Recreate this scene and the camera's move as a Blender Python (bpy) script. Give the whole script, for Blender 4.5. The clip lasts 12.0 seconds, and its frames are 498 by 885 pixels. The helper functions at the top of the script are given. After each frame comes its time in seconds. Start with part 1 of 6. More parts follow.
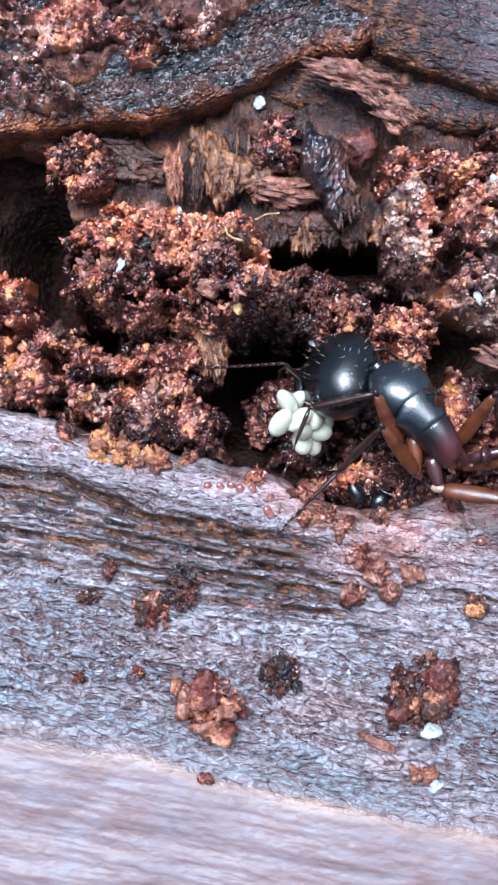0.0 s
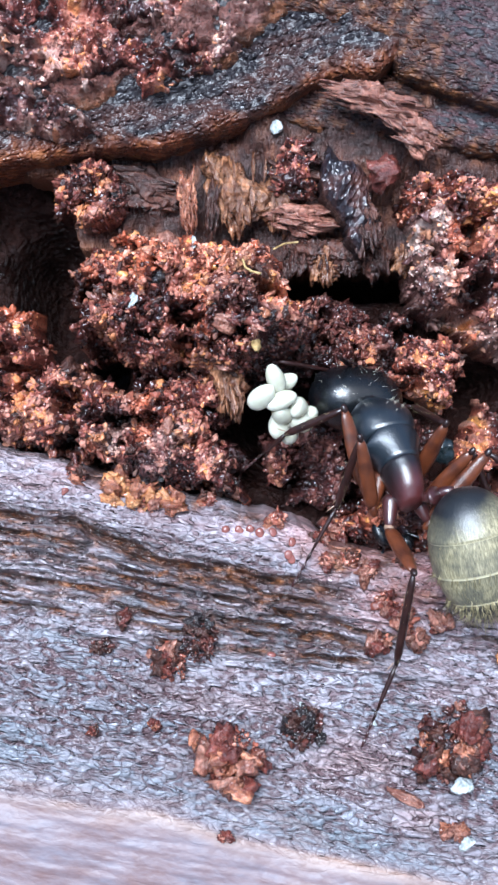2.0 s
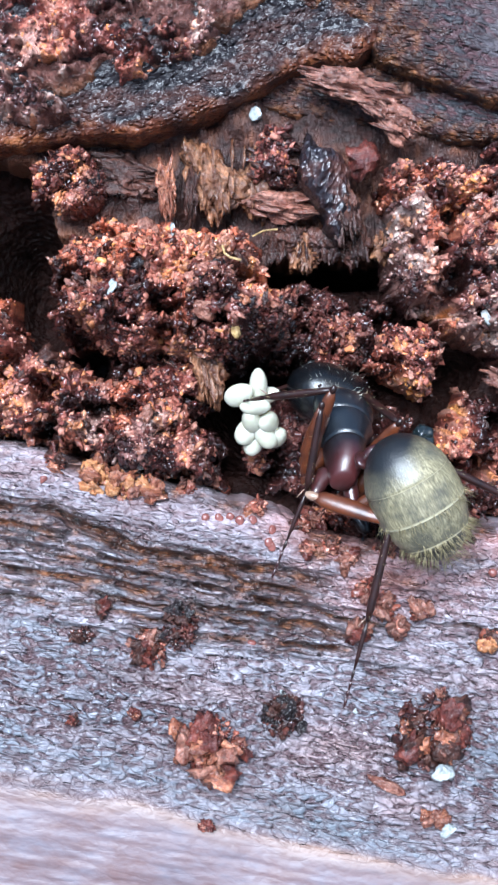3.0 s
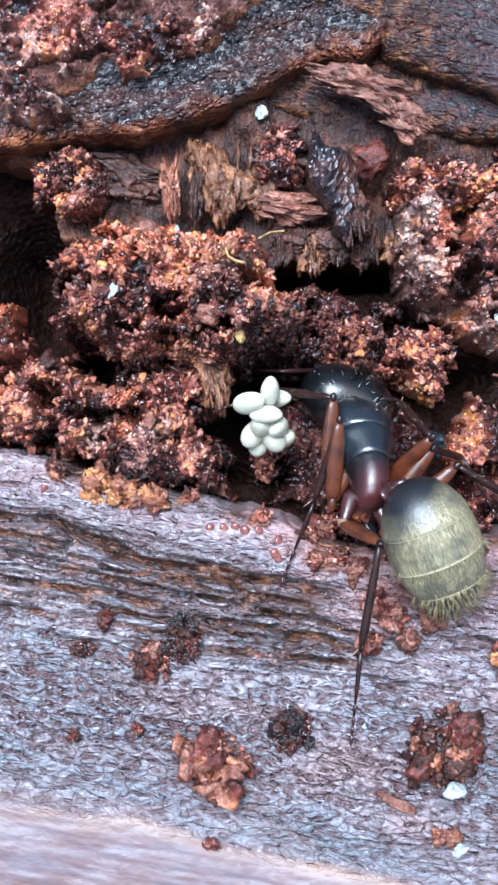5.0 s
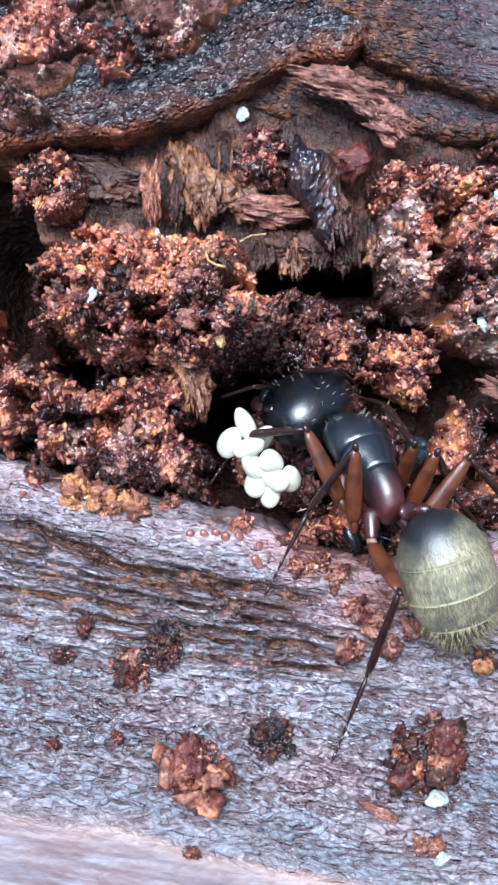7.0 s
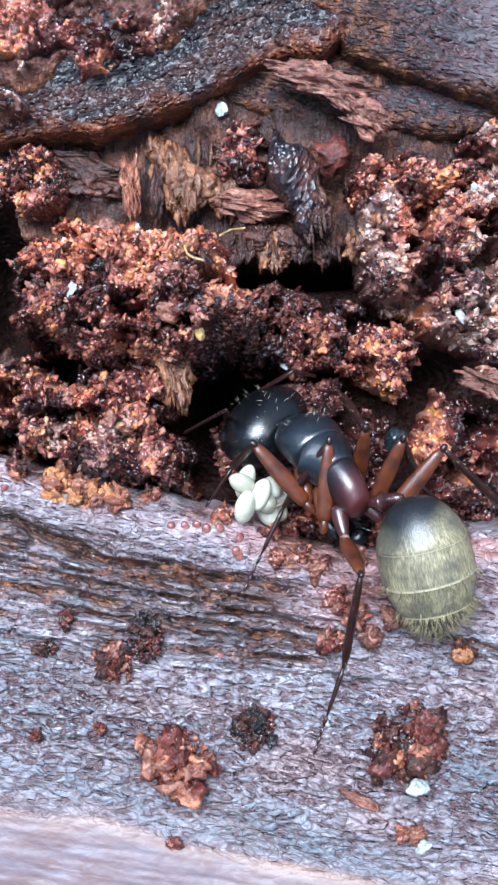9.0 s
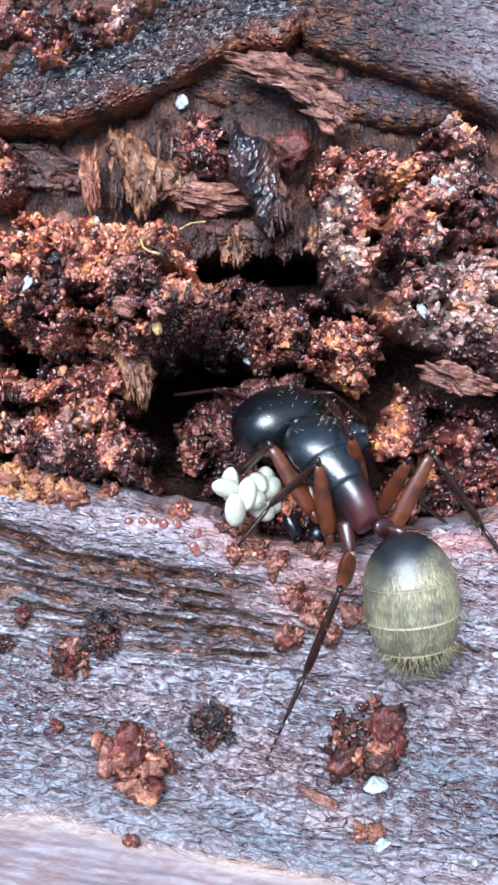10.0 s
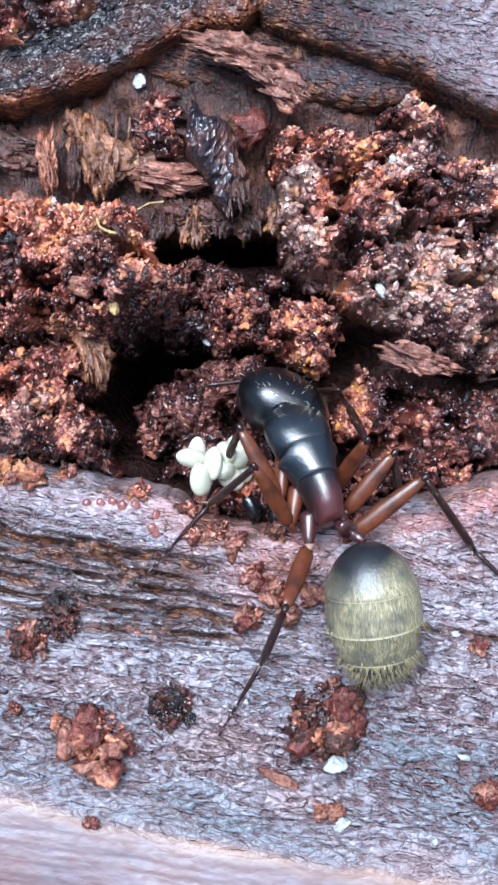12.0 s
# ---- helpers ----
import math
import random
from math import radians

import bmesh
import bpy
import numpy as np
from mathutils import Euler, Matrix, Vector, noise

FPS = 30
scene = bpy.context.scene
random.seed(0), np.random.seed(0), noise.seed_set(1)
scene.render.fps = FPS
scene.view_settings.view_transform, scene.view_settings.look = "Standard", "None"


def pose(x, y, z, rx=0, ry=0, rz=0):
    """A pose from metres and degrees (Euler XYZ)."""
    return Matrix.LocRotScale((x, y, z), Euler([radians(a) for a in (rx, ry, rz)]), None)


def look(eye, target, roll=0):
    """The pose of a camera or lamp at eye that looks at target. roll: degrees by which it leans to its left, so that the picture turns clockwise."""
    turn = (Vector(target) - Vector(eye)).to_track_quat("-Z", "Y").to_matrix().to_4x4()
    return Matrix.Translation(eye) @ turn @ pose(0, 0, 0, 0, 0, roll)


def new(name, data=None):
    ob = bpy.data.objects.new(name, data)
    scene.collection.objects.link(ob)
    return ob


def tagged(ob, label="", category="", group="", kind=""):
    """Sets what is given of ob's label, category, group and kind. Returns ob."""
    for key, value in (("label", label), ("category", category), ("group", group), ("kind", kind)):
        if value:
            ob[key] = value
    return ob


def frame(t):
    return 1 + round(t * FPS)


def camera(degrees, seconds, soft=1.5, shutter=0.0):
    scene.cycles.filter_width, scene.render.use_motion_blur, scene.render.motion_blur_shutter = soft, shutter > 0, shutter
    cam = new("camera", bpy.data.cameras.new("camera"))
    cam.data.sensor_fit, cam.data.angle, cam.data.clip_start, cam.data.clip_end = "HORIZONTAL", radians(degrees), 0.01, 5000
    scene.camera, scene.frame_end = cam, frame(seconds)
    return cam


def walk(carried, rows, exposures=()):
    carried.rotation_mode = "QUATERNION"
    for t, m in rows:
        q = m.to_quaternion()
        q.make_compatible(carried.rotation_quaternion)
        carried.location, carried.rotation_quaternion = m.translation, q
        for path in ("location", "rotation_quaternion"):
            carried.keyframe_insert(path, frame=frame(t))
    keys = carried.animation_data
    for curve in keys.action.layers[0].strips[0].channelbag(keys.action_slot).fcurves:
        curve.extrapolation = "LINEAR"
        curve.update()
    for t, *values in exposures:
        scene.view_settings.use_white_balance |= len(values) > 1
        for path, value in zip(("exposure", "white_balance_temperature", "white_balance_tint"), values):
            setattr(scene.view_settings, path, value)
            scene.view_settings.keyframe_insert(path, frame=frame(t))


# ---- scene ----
# A carpenter ant at its broken-open nest in a rotten, wet log. The plan is drawn in millimetres on the log's face:
# u to the right, v up the face, w out of it.
MM = 0.001
LEAN = 40.0
LOG = pose(0, 0, 0, LEAN, 0, 0)


def log_pose(u, v, w, rx=0, ry=0, rz=0):
    return LOG @ pose(u * MM, v * MM, w * MM, rx, ry, rz)


# ---- camera ----
cam = camera(22.0, 12.0, soft=2.5)
walk(cam, [
    (0, log_pose(-0.658, -0.849, 38.156, 0.230, 0.226, 0.758)),
    (0.5, log_pose(-0.089, -0.823, 37.867, -0.059, 0.003, 0.466)),
    (1, log_pose(-0.123, -0.715, 37.016, -0.273, 0.038, 0.221)),
    (1.5, log_pose(-1.022, -0.118, 36.621, 0.151, 0.707, 0.273)),
    (2, log_pose(-1.119, 0.337, 36.491, 0.214, 0.404, 0.376)),
    (2.5, log_pose(-1.010, 0.164, 36.587, 0.163, -0.202, 0.340)),
    (3, log_pose(-1.255, 0.030, 36.344, 0.138, -0.715, 0.237)),
    (3.2, log_pose(-1.124, -0.056, 36.332, 0.214, -0.495, 0.204)),
    (4.8, log_pose(-0.424, 0.064, 35.356, 0.484, 0.738, 0.163)),
    (5, log_pose(-0.567, 0.232, 35.380, 0.156, 0.628, 0.111)),
    (5.5, log_pose(-0.502, -0.064, 35.661, 0.059, -0.214, -0.022)),
    (6, log_pose(-0.452, -0.003, 35.520, -0.015, 0.014, -0.015)),
    (6.5, log_pose(-0.811, 0.471, 35.317, 0.116, 0.223, 0.087)),
    (7, log_pose(-0.281, 0.495, 35.080, -0.028, 0.240, 0.083)),
    (7.2, log_pose(-0.156, 0.230, 35.089, 0.064, 0.222, 0.102)),
    (8.8, log_pose(0.558, -0.109, 35.296, 0.086, 0.305, -0.368)),
    (9, log_pose(0.148, 0.226, 35.295, 0.064, 0.052, -0.296)),
    (9.5, log_pose(0.404, 0.618, 35.064, -0.053, 0.166, -0.138)),
    (10, log_pose(1.367, 0.217, 35.030, -0.144, 0.181, -0.285)),
    (10.5, log_pose(1.526, -0.177, 35.127, -0.222, -0.476, -0.476)),
    (11, log_pose(1.683, -0.469, 35.097, -0.268, -0.574, -0.647)),
    (11.5, log_pose(1.511, -0.213, 35.140, -0.288, -0.716, -0.609)),
    (12, log_pose(1.865, -0.128, 34.920, -0.460, -0.849, -0.552)),
], exposures=[(0.0, 1.54, 5450, 5), (12.0, 1.54, 5450, 5)])

# ---- light: bright overcast sky, no lamps ----
SUN_HEIGHT, SUN_TURN = 68.0, -30.0
world = bpy.data.worlds.new("sky")
scene.world = world
world.use_nodes = True
sky = world.node_tree.nodes.new("ShaderNodeTexSky")
sky.sky_type, sky.sun_disc = "NISHITA", False
sky.sun_elevation, sky.sun_rotation = radians(SUN_HEIGHT), radians(180 + SUN_TURN)
sky.air_density, sky.dust_density = 1.0, 3.0
back = world.node_tree.nodes["Background"]
back.inputs["Strength"].default_value = 0.050
world.node_tree.links.new(sky.outputs[0], back.inputs["Color"])
sun = new("sun", bpy.data.lights.new("sun", "SUN"))
sun.data.energy, sun.data.angle, sun.data.color = 3.25, radians(32), (0.97, 0.98, 1.0)
sun_way = Vector((math.sin(radians(SUN_TURN)) * math.cos(radians(SUN_HEIGHT)), -math.cos(radians(SUN_TURN)) * math.cos(radians(SUN_HEIGHT)), math.sin(radians(SUN_HEIGHT))))
sun.matrix_world = look(sun_way * 0.5, (0, 0, 0))


# ---- materials ----
class Mat:
    """A node material whose coordinates are millimetres."""

    def __init__(self, name, roughness=0.5, coat=0.0, specular=0.5):
        self.m = bpy.data.materials.new(name)
        self.m.use_nodes = True
        self.t = self.m.node_tree
        self.b = self.t.nodes["Principled BSDF"]
        self.b.inputs["Roughness"].default_value = roughness
        self.b.inputs["Coat Weight"].default_value = coat
        self.b.inputs["Coat Roughness"].default_value = 0.18
        self.b.inputs["Specular IOR Level"].default_value = specular
        self.h = None

    def n(self, kind, **values):
        node = self.t.nodes.new("ShaderNode" + kind)
        for k, v in values.items():
            node.inputs[k.replace("_", " ")].default_value = v
        return node

    def ln(self, a, b):
        self.t.links.new(a, b)

    def coords(self, stretch=(1, 1, 1), turn=0.0):
        m = self.n("Mapping")
        m.vector_type = "TEXTURE"
        m.inputs["Scale"].default_value = [MM / s for s in stretch]
        m.inputs["Rotation"].default_value = (0, 0, radians(-turn))
        self.ln(self.n("TexCoord").outputs["Object"], m.inputs["Vector"])
        return m.outputs[0]

    def noise(self, scale, detail=4.0, rough=0.6, stretch=(1, 1, 1), turn=0.0, warp=0.0):
        node = self.n("TexNoise", Scale=scale, Detail=detail, Roughness=rough, Distortion=warp)
        self.ln(self.coords(stretch, turn), node.inputs["Vector"])
        return node.outputs["Fac"]

    def cells(self, scale, stretch=(1, 1, 1), turn=0.0, feature="F1", warp=0.0, warp_scale=1.0):
        node = self.n("TexVoronoi", Scale=scale)
        node.feature = feature
        place_ = self.coords(stretch, turn)
        if warp:
            swirl = self.n("TexNoise", Scale=warp_scale, Detail=2.0)
            self.ln(place_, swirl.inputs["Vector"])
            push = self.n("VectorMath")
            push.operation = "MULTIPLY_ADD"
            push.inputs[1].default_value = (warp, warp, warp)
            self.ln(swirl.outputs["Color"], push.inputs[0])
            self.ln(place_, push.inputs[2])
            place_ = push.outputs[0]
        self.ln(place_, node.inputs["Vector"])
        return node.outputs["Distance"]

    def ramp(self, fac, stops, steps=False):
        node = self.n("ValToRGB")
        node.color_ramp.interpolation = "CONSTANT" if steps else "LINEAR"
        e = node.color_ramp.elements
        while len(e) < len(stops):
            e.new(0.5)
        for el, (p, c) in zip(e, stops):
            el.position, el.color = p, (*c, 1) if len(c) == 3 else (c[0], c[0], c[0], 1)
        self.ln(fac, node.inputs[0])
        return node.outputs[0]

    def mix(self, fac, a, b, mode="MIX"):
        node = self.n("Mix")
        node.data_type, node.blend_type = "RGBA", mode
        for sock, val in ((node.inputs[0], fac), (node.inputs[6], a), (node.inputs[7], b)):
            if isinstance(val, (int, float)):
                sock.default_value = val
            elif isinstance(val, tuple):
                sock.default_value = (*val, 1)
            else:
                self.ln(val, sock)
        return node.outputs[2]

    def attr(self, name):
        node = self.n("Attribute")
        node.attribute_name = name
        return node.outputs["Fac"]

    def island(self):
        return self.n("NewGeometry").outputs["Random Per Island"]

    def rnd(self):
        return self.n("ObjectInfo").outputs["Random"]

    def bump(self, fac, depth_mm, strength=1.0):
        node = self.n("Bump", Strength=strength, Distance=depth_mm * MM)
        self.ln(fac, node.inputs["Height"])
        if self.h:
            self.ln(self.h, node.inputs["Normal"])
        self.h = node.outputs[0]

    def done(self, colour=None, rough=None, coat_flat=False):
        if isinstance(colour, tuple):
            self.b.inputs["Base Color"].default_value = (*colour, 1)
        elif colour is not None:
            self.ln(colour, self.b.inputs["Base Color"])
        if rough is not None:
            self.ln(rough, self.b.inputs["Roughness"])
        if self.h:
            self.ln(self.h, self.b.inputs["Normal"])
            if not coat_flat:
                self.ln(self.h, self.b.inputs["Coat Normal"])
        return self.m


def wood_grey(name, tone=1.0, turn=10.0, coat=0.6, gloss=0.5):
    """Wet, weathered wood with a fine leathery wrinkle, mauve grey with brown stains along the grain."""
    k = Mat(name, 0.42, coat=coat, specular=gloss)
    k.b.inputs["Coat Roughness"].default_value = 0.32
    broad = k.noise(0.28, 4, 0.65, (0.5, 1.7, 1), turn)
    c = k.ramp(broad, [(0.30, (0.13 * tone, 0.152 * tone, 0.180 * tone)), (0.45, (0.235 * tone, 0.243 * tone, 0.285 * tone)), (0.57, (0.33 * tone, 0.28 * tone, 0.31 * tone)), (0.70, (0.43 * tone, 0.28 * tone, 0.27 * tone))])
    # a net of fine creases round flat scales that lie along the grain
    crease = k.cells(4.4, (0.66, 1.20, 1), turn, "DISTANCE_TO_EDGE", 0.5, 1.5)
    crease2 = k.cells(9.0, (0.7, 1.15, 1), turn, "DISTANCE_TO_EDGE", 0.5, 2.6)
    gap_ = k.ramp(k.noise(1.3, 3, 0.6, (0.6, 1.3, 1), turn), [(0.40, (0.0,)), (0.58, (1.0,))])
    skin = k.ramp(crease, [(0.0, (0.0,)), (0.08, (0.45,)), (0.30, (0.9,)), (0.5, (1.0,))])
    skin2 = k.ramp(crease2, [(0.0, (0.0,)), (0.16, (1.0,))])
    pits = k.noise(4.2, 0.8, 0.4, (0.72, 1.30, 1), turn)
    fine = k.noise(2.5, 2.5, 0.5, (0.62, 1.5, 1), turn, 0.2)
    smooth, still = k.attr("pale"), k.attr("calm")
    net = k.mix(gap_, k.ramp(crease, [(0.0, (0.62,)), (0.05, (0.42,)), (0.16, (0.0,))]), k.ramp(crease, [(0.0, (0.10,)), (0.09, (0.0,))]))
    lines = k.mix(k.ramp(pits, [(0.34, (0.95,)), (0.41, (0.5,)), (0.47, (0.0,))]), net, (1.0, 1.0, 1.0))
    # longer cracks along the grain, where a noise crosses its middle
    off = k.n("Math")
    off.operation = "SUBTRACT"
    off.inputs[1].default_value = 0.5
    k.ln(k.noise(1.5, 1.6, 0.5, (0.55, 1.6, 1), turn, 0.2), off.inputs[0])
    crack = k.n("Math")
    crack.operation = "ABSOLUTE"
    k.ln(off.outputs[0], crack.inputs[0])
    lines = k.mix(k.ramp(crack.outputs[0], [(0.0, (0.95,)), (0.016, (0.7,)), (0.036, (0.0,))]), lines, (1.0, 1.0, 1.0))
    lines = k.mix(still, lines, (0.0, 0.0, 0.0))
    # Creases, pits and cracks are darkened in colour to stand for their shade.
    c = k.mix(k.ramp(fine, [(0.36, (0.45,)), (0.50, (0.0,))]), c, (0.085 * tone, 0.058 * tone, 0.06 * tone))
    c = k.mix(k.ramp(k.noise(1.1, 4, 0.6, (0.3, 1.8, 1), turn, 0.4), [(0.55, (0.0,)), (0.72, (0.55,))]), c, (0.17 * tone, 0.075 * tone, 0.05 * tone))
    c = k.mix(lines, c, (0.055 * tone, 0.040 * tone, 0.045 * tone))
    pale = k.ramp(k.noise(1.2, 5, 0.65, (0.6, 1.5, 1), turn), [(0.3, (0.135, 0.078, 0.076)), (0.5, (0.160, 0.116, 0.126)), (0.7, (0.156, 0.134, 0.158))])
    pale = k.mix(k.ramp(fine, [(0.34, (0.4,)), (0.5, (0.0,))]), pale, (0.10, 0.05, 0.048))
    c = k.mix(smooth, c, pale)
    # lilac of the wood's edge and of the sheen painted on crests
    c = k.mix(k.attr("lilac"), c, k.ramp(k.noise(1.0, 5, 0.65, (0.5, 1.7, 1), turn), [(0.3, (0.29, 0.205, 0.21)), (0.5, (0.36, 0.335, 0.375)), (0.7, (0.46, 0.365, 0.39))]))
    c = k.mix(k.mix(0.75, (0.0, 0.0, 0.0), lines), c, (0.10, 0.05, 0.055))
    c = k.mix(k.attr("blush"), c, k.ramp(k.noise(1.6, 5, 0.65, (0.5, 1.5, 1), turn), [(0.34, (0.10, 0.030, 0.024)), (0.5, (0.30, 0.12, 0.105)), (0.66, (0.44, 0.27, 0.26))]))
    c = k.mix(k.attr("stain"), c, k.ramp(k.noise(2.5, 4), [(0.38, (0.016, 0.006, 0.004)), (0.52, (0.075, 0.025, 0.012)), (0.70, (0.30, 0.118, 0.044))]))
    c = k.mix(k.attr("line"), c, k.ramp(k.noise(2.0, 4, 0.6, (0.3, 1.6, 1), turn), [(0.35, (0.21, 0.120, 0.088)), (0.65, (0.27, 0.205, 0.185))]))
    calm = lambda h: k.mix(still, h, k.mix(0.94, h, (0.5, 0.5, 0.5)))
    k.bump(calm(fine), 0.04)
    k.bump(calm(k.ramp(crack.outputs[0], [(0.0, (0.0,)), (0.06, (1.0,))])), 0.07)
    k.bump(calm(skin), 0.05)
    k.bump(calm(k.ramp(pits, [(0.30, (0.0,)), (0.45, (0.55,)), (0.66, (1.0,))])), 0.10)
    k.bump(calm(skin2), 0.012)
    k.bump(k.noise(9, 2, 0.5, (0.7, 1.3, 1), turn), 0.007)
    k.ln(k.mix(still, (coat, coat, coat), (0.14, 0.14, 0.14)), k.b.inputs["Coat Weight"])
    return k.done(c, k.mix(still, k.ramp(k.noise(2.0, 4), [(0.3, (0.30,)), (0.7, (0.55,))]), (0.62, 0.62, 0.62)))


def wood_dark(name):
    """Charcoal-dark wet wood with a pebbled surface and a brown broken edge."""
    k = Mat(name, 0.45, coat=0.12, specular=0.35)
    c = k.ramp(k.noise(0.7, 4, 0.6, (0.6, 1.4, 1), -20), [(0.3, (0.008, 0.007, 0.009)), (0.50, (0.018, 0.015, 0.018)), (0.68, (0.060, 0.026, 0.021))])
    c = k.mix(k.attr("stain"), c, k.ramp(k.noise(2.2, 5), [(0.3, (0.034, 0.011, 0.007)), (0.50, (0.125, 0.038, 0.019)), (0.70, (0.32, 0.115, 0.045))]))
    k.bump(k.ramp(k.cells(6.5, (0.85, 1.1, 1), -20, warp=0.3, warp_scale=2.0), [(0.0, (1.0,)), (0.6, (0.0,))]), 0.085)
    k.bump(k.noise(4.0, 3, 0.5, (0.7, 1.3, 1), -15), 0.12)
    return k.done(c, k.ramp(k.noise(5.0, 3), [(0.35, (0.25,)), (0.7, (0.55,))]))


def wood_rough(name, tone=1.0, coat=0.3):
    """Crumbling reddish-brown rotten wood; a low tone paints it as if in shade."""
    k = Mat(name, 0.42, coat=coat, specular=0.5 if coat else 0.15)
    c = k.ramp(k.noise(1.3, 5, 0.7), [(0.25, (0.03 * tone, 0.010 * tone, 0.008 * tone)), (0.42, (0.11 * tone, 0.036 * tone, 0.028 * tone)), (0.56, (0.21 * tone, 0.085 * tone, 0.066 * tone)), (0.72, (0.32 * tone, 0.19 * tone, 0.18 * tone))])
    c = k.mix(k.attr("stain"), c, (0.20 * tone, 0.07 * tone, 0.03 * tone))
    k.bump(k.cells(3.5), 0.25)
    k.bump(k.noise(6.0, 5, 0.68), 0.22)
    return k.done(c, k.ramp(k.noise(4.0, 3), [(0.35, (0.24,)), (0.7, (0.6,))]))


def wood_fibre(name):
    """Torn light-brown wood with fibres running up and down."""
    k = Mat(name, 0.5, coat=0.2)
    c = k.ramp(k.noise(2.2, 5, 0.65, (1.6, 0.35, 1)), [(0.28, (0.018, 0.006, 0.005)), (0.5, (0.085, 0.028, 0.017)), (0.72, (0.26, 0.105, 0.055))])
    c = k.mix(k.ramp(k.noise(0.45, 3), [(0.38, (0.0,)), (0.52, (1.0,))]), c, k.ramp(k.noise(3.0, 4, 0.6, (0.5, 1.6, 1)), [(0.3, (0.014, 0.006, 0.005)), (0.7, (0.060, 0.024, 0.019))]))
    c = k.mix(k.attr("stain"), c, (0.16, 0.06, 0.03))
    k.bump(k.noise(4.0, 4, 0.6, (2.0, 0.4, 1)), 0.25)
    k.bump(k.noise(8.0, 3), 0.10)
    return k.done(c)


def dust():
    """Wet rotten wood dust: reddish, orange where warm, pale where gritty, near black where wet and where shade is
    painted in; each crumb of its own tone.
    """
    k = Mat("wood_dust", 0.4, coat=0.6, specular=0.15)
    k.b.inputs["Coat Roughness"].default_value = 0.09
    k.b.inputs["Coat IOR"].default_value = 1.7
    tone = k.attr("tone")
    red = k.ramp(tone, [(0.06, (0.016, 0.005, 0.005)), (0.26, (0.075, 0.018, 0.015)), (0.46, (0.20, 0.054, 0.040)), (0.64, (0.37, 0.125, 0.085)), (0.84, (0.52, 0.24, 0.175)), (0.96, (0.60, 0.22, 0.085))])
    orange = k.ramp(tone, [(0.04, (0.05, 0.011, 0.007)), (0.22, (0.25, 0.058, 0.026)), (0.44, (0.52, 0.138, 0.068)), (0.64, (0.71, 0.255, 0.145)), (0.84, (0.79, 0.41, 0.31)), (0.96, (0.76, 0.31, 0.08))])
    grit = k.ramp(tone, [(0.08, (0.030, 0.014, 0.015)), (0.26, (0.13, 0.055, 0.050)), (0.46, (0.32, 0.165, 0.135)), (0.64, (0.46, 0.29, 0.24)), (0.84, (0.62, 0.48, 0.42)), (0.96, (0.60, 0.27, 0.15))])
    # near-black tones, for wet dust and for shade put into the colour
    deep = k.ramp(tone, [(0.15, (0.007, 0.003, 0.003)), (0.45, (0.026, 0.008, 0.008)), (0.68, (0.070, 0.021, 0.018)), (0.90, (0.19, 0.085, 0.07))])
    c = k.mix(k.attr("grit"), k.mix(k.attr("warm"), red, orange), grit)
    c = k.mix(k.attr("damp_shade"), c, deep)
    c = k.mix(k.ramp(k.noise(6.0, 3), [(0.44, (0.0,)), (0.66, (0.65,))]), c, (0.040, 0.010, 0.008))
    k.bump(k.noise(6.0, 4, 0.6), 0.05)
    k.bump(k.cells(13.0), 0.016)
    return k.done(c, k.ramp(k.noise(9.0, 2), [(0.35, (0.25,)), (0.65, (0.55,))]))


def chip(name, a, b, coat=0.25, rough=0.45, scale=3.0):
    """A torn, wet piece of wood: fibres, dark pores, a glistening film of water."""
    k = Mat(name, rough, coat=0.85 * coat, specular=0.35)
    k.b.inputs["Coat Roughness"].default_value = 0.12
    k.b.inputs["Coat IOR"].default_value = 1.5
    fibre_ = k.noise(scale, 5, 0.7, (0.45, 1.9, 1.4))
    c = k.ramp(fibre_, [(0.28, tuple(0.5 * x for x in a)), (0.40, a), (0.68, b)])
    c = k.mix(k.ramp(k.noise(4.5, 3), [(0.50, (0.0,)), (0.68, (0.6,))]), c, tuple(0.35 * x for x in a))
    c = k.mix(k.ramp(k.noise(1.7, 3), [(0.40, (0.65,)), (0.56, (0.0,))]), c, tuple(0.30 * x for x in a))
    k.bump(fibre_, 0.10)
    k.bump(k.noise(6.0, 4, 0.6), 0.09)
    return k.done(c, k.ramp(k.noise(8.0, 2), [(0.35, (0.7 * rough,)), (0.65, (min(1.0, 1.3 * rough),))]))


def chitin(name, colour, tip=None, rough=0.22, coat=0.3, fine=40.0, depth=0.006, gloss=0.7):
    k = Mat(name, rough, coat=coat, specular=gloss)
    k.b.inputs["Coat IOR"].default_value = 1.65
    c = k.ramp(k.noise(1.5, 3), [(0.3, tuple(0.75 * x for x in colour)), (0.7, tip or tuple(1.25 * x for x in colour))])
    k.bump(k.noise(fine, 2, 0.5), depth)
    return k.done(c, coat_flat=True)


PLANK = wood_grey("weathered_wood", 0.72, 10.0, 0.42)
PLATE = wood_grey("weathered_wood_upper", 0.15, 12.0, 0.12, 0.3)
DARK = wood_dark("dark_wood")
ROUGH = wood_rough("rotten_wood")
# Same wood at an eighth of its colour, the nest's shade painted in.
CAVE_SHADED = wood_rough("rotten_wood_shaded", 0.12, 0.0)
FIBRE = wood_fibre("torn_wood")
DUST = dust()
CHIP_PINK = chip("chip_pinkish", (0.18, 0.052, 0.032), (0.56, 0.27, 0.19), 0.7, 0.32)
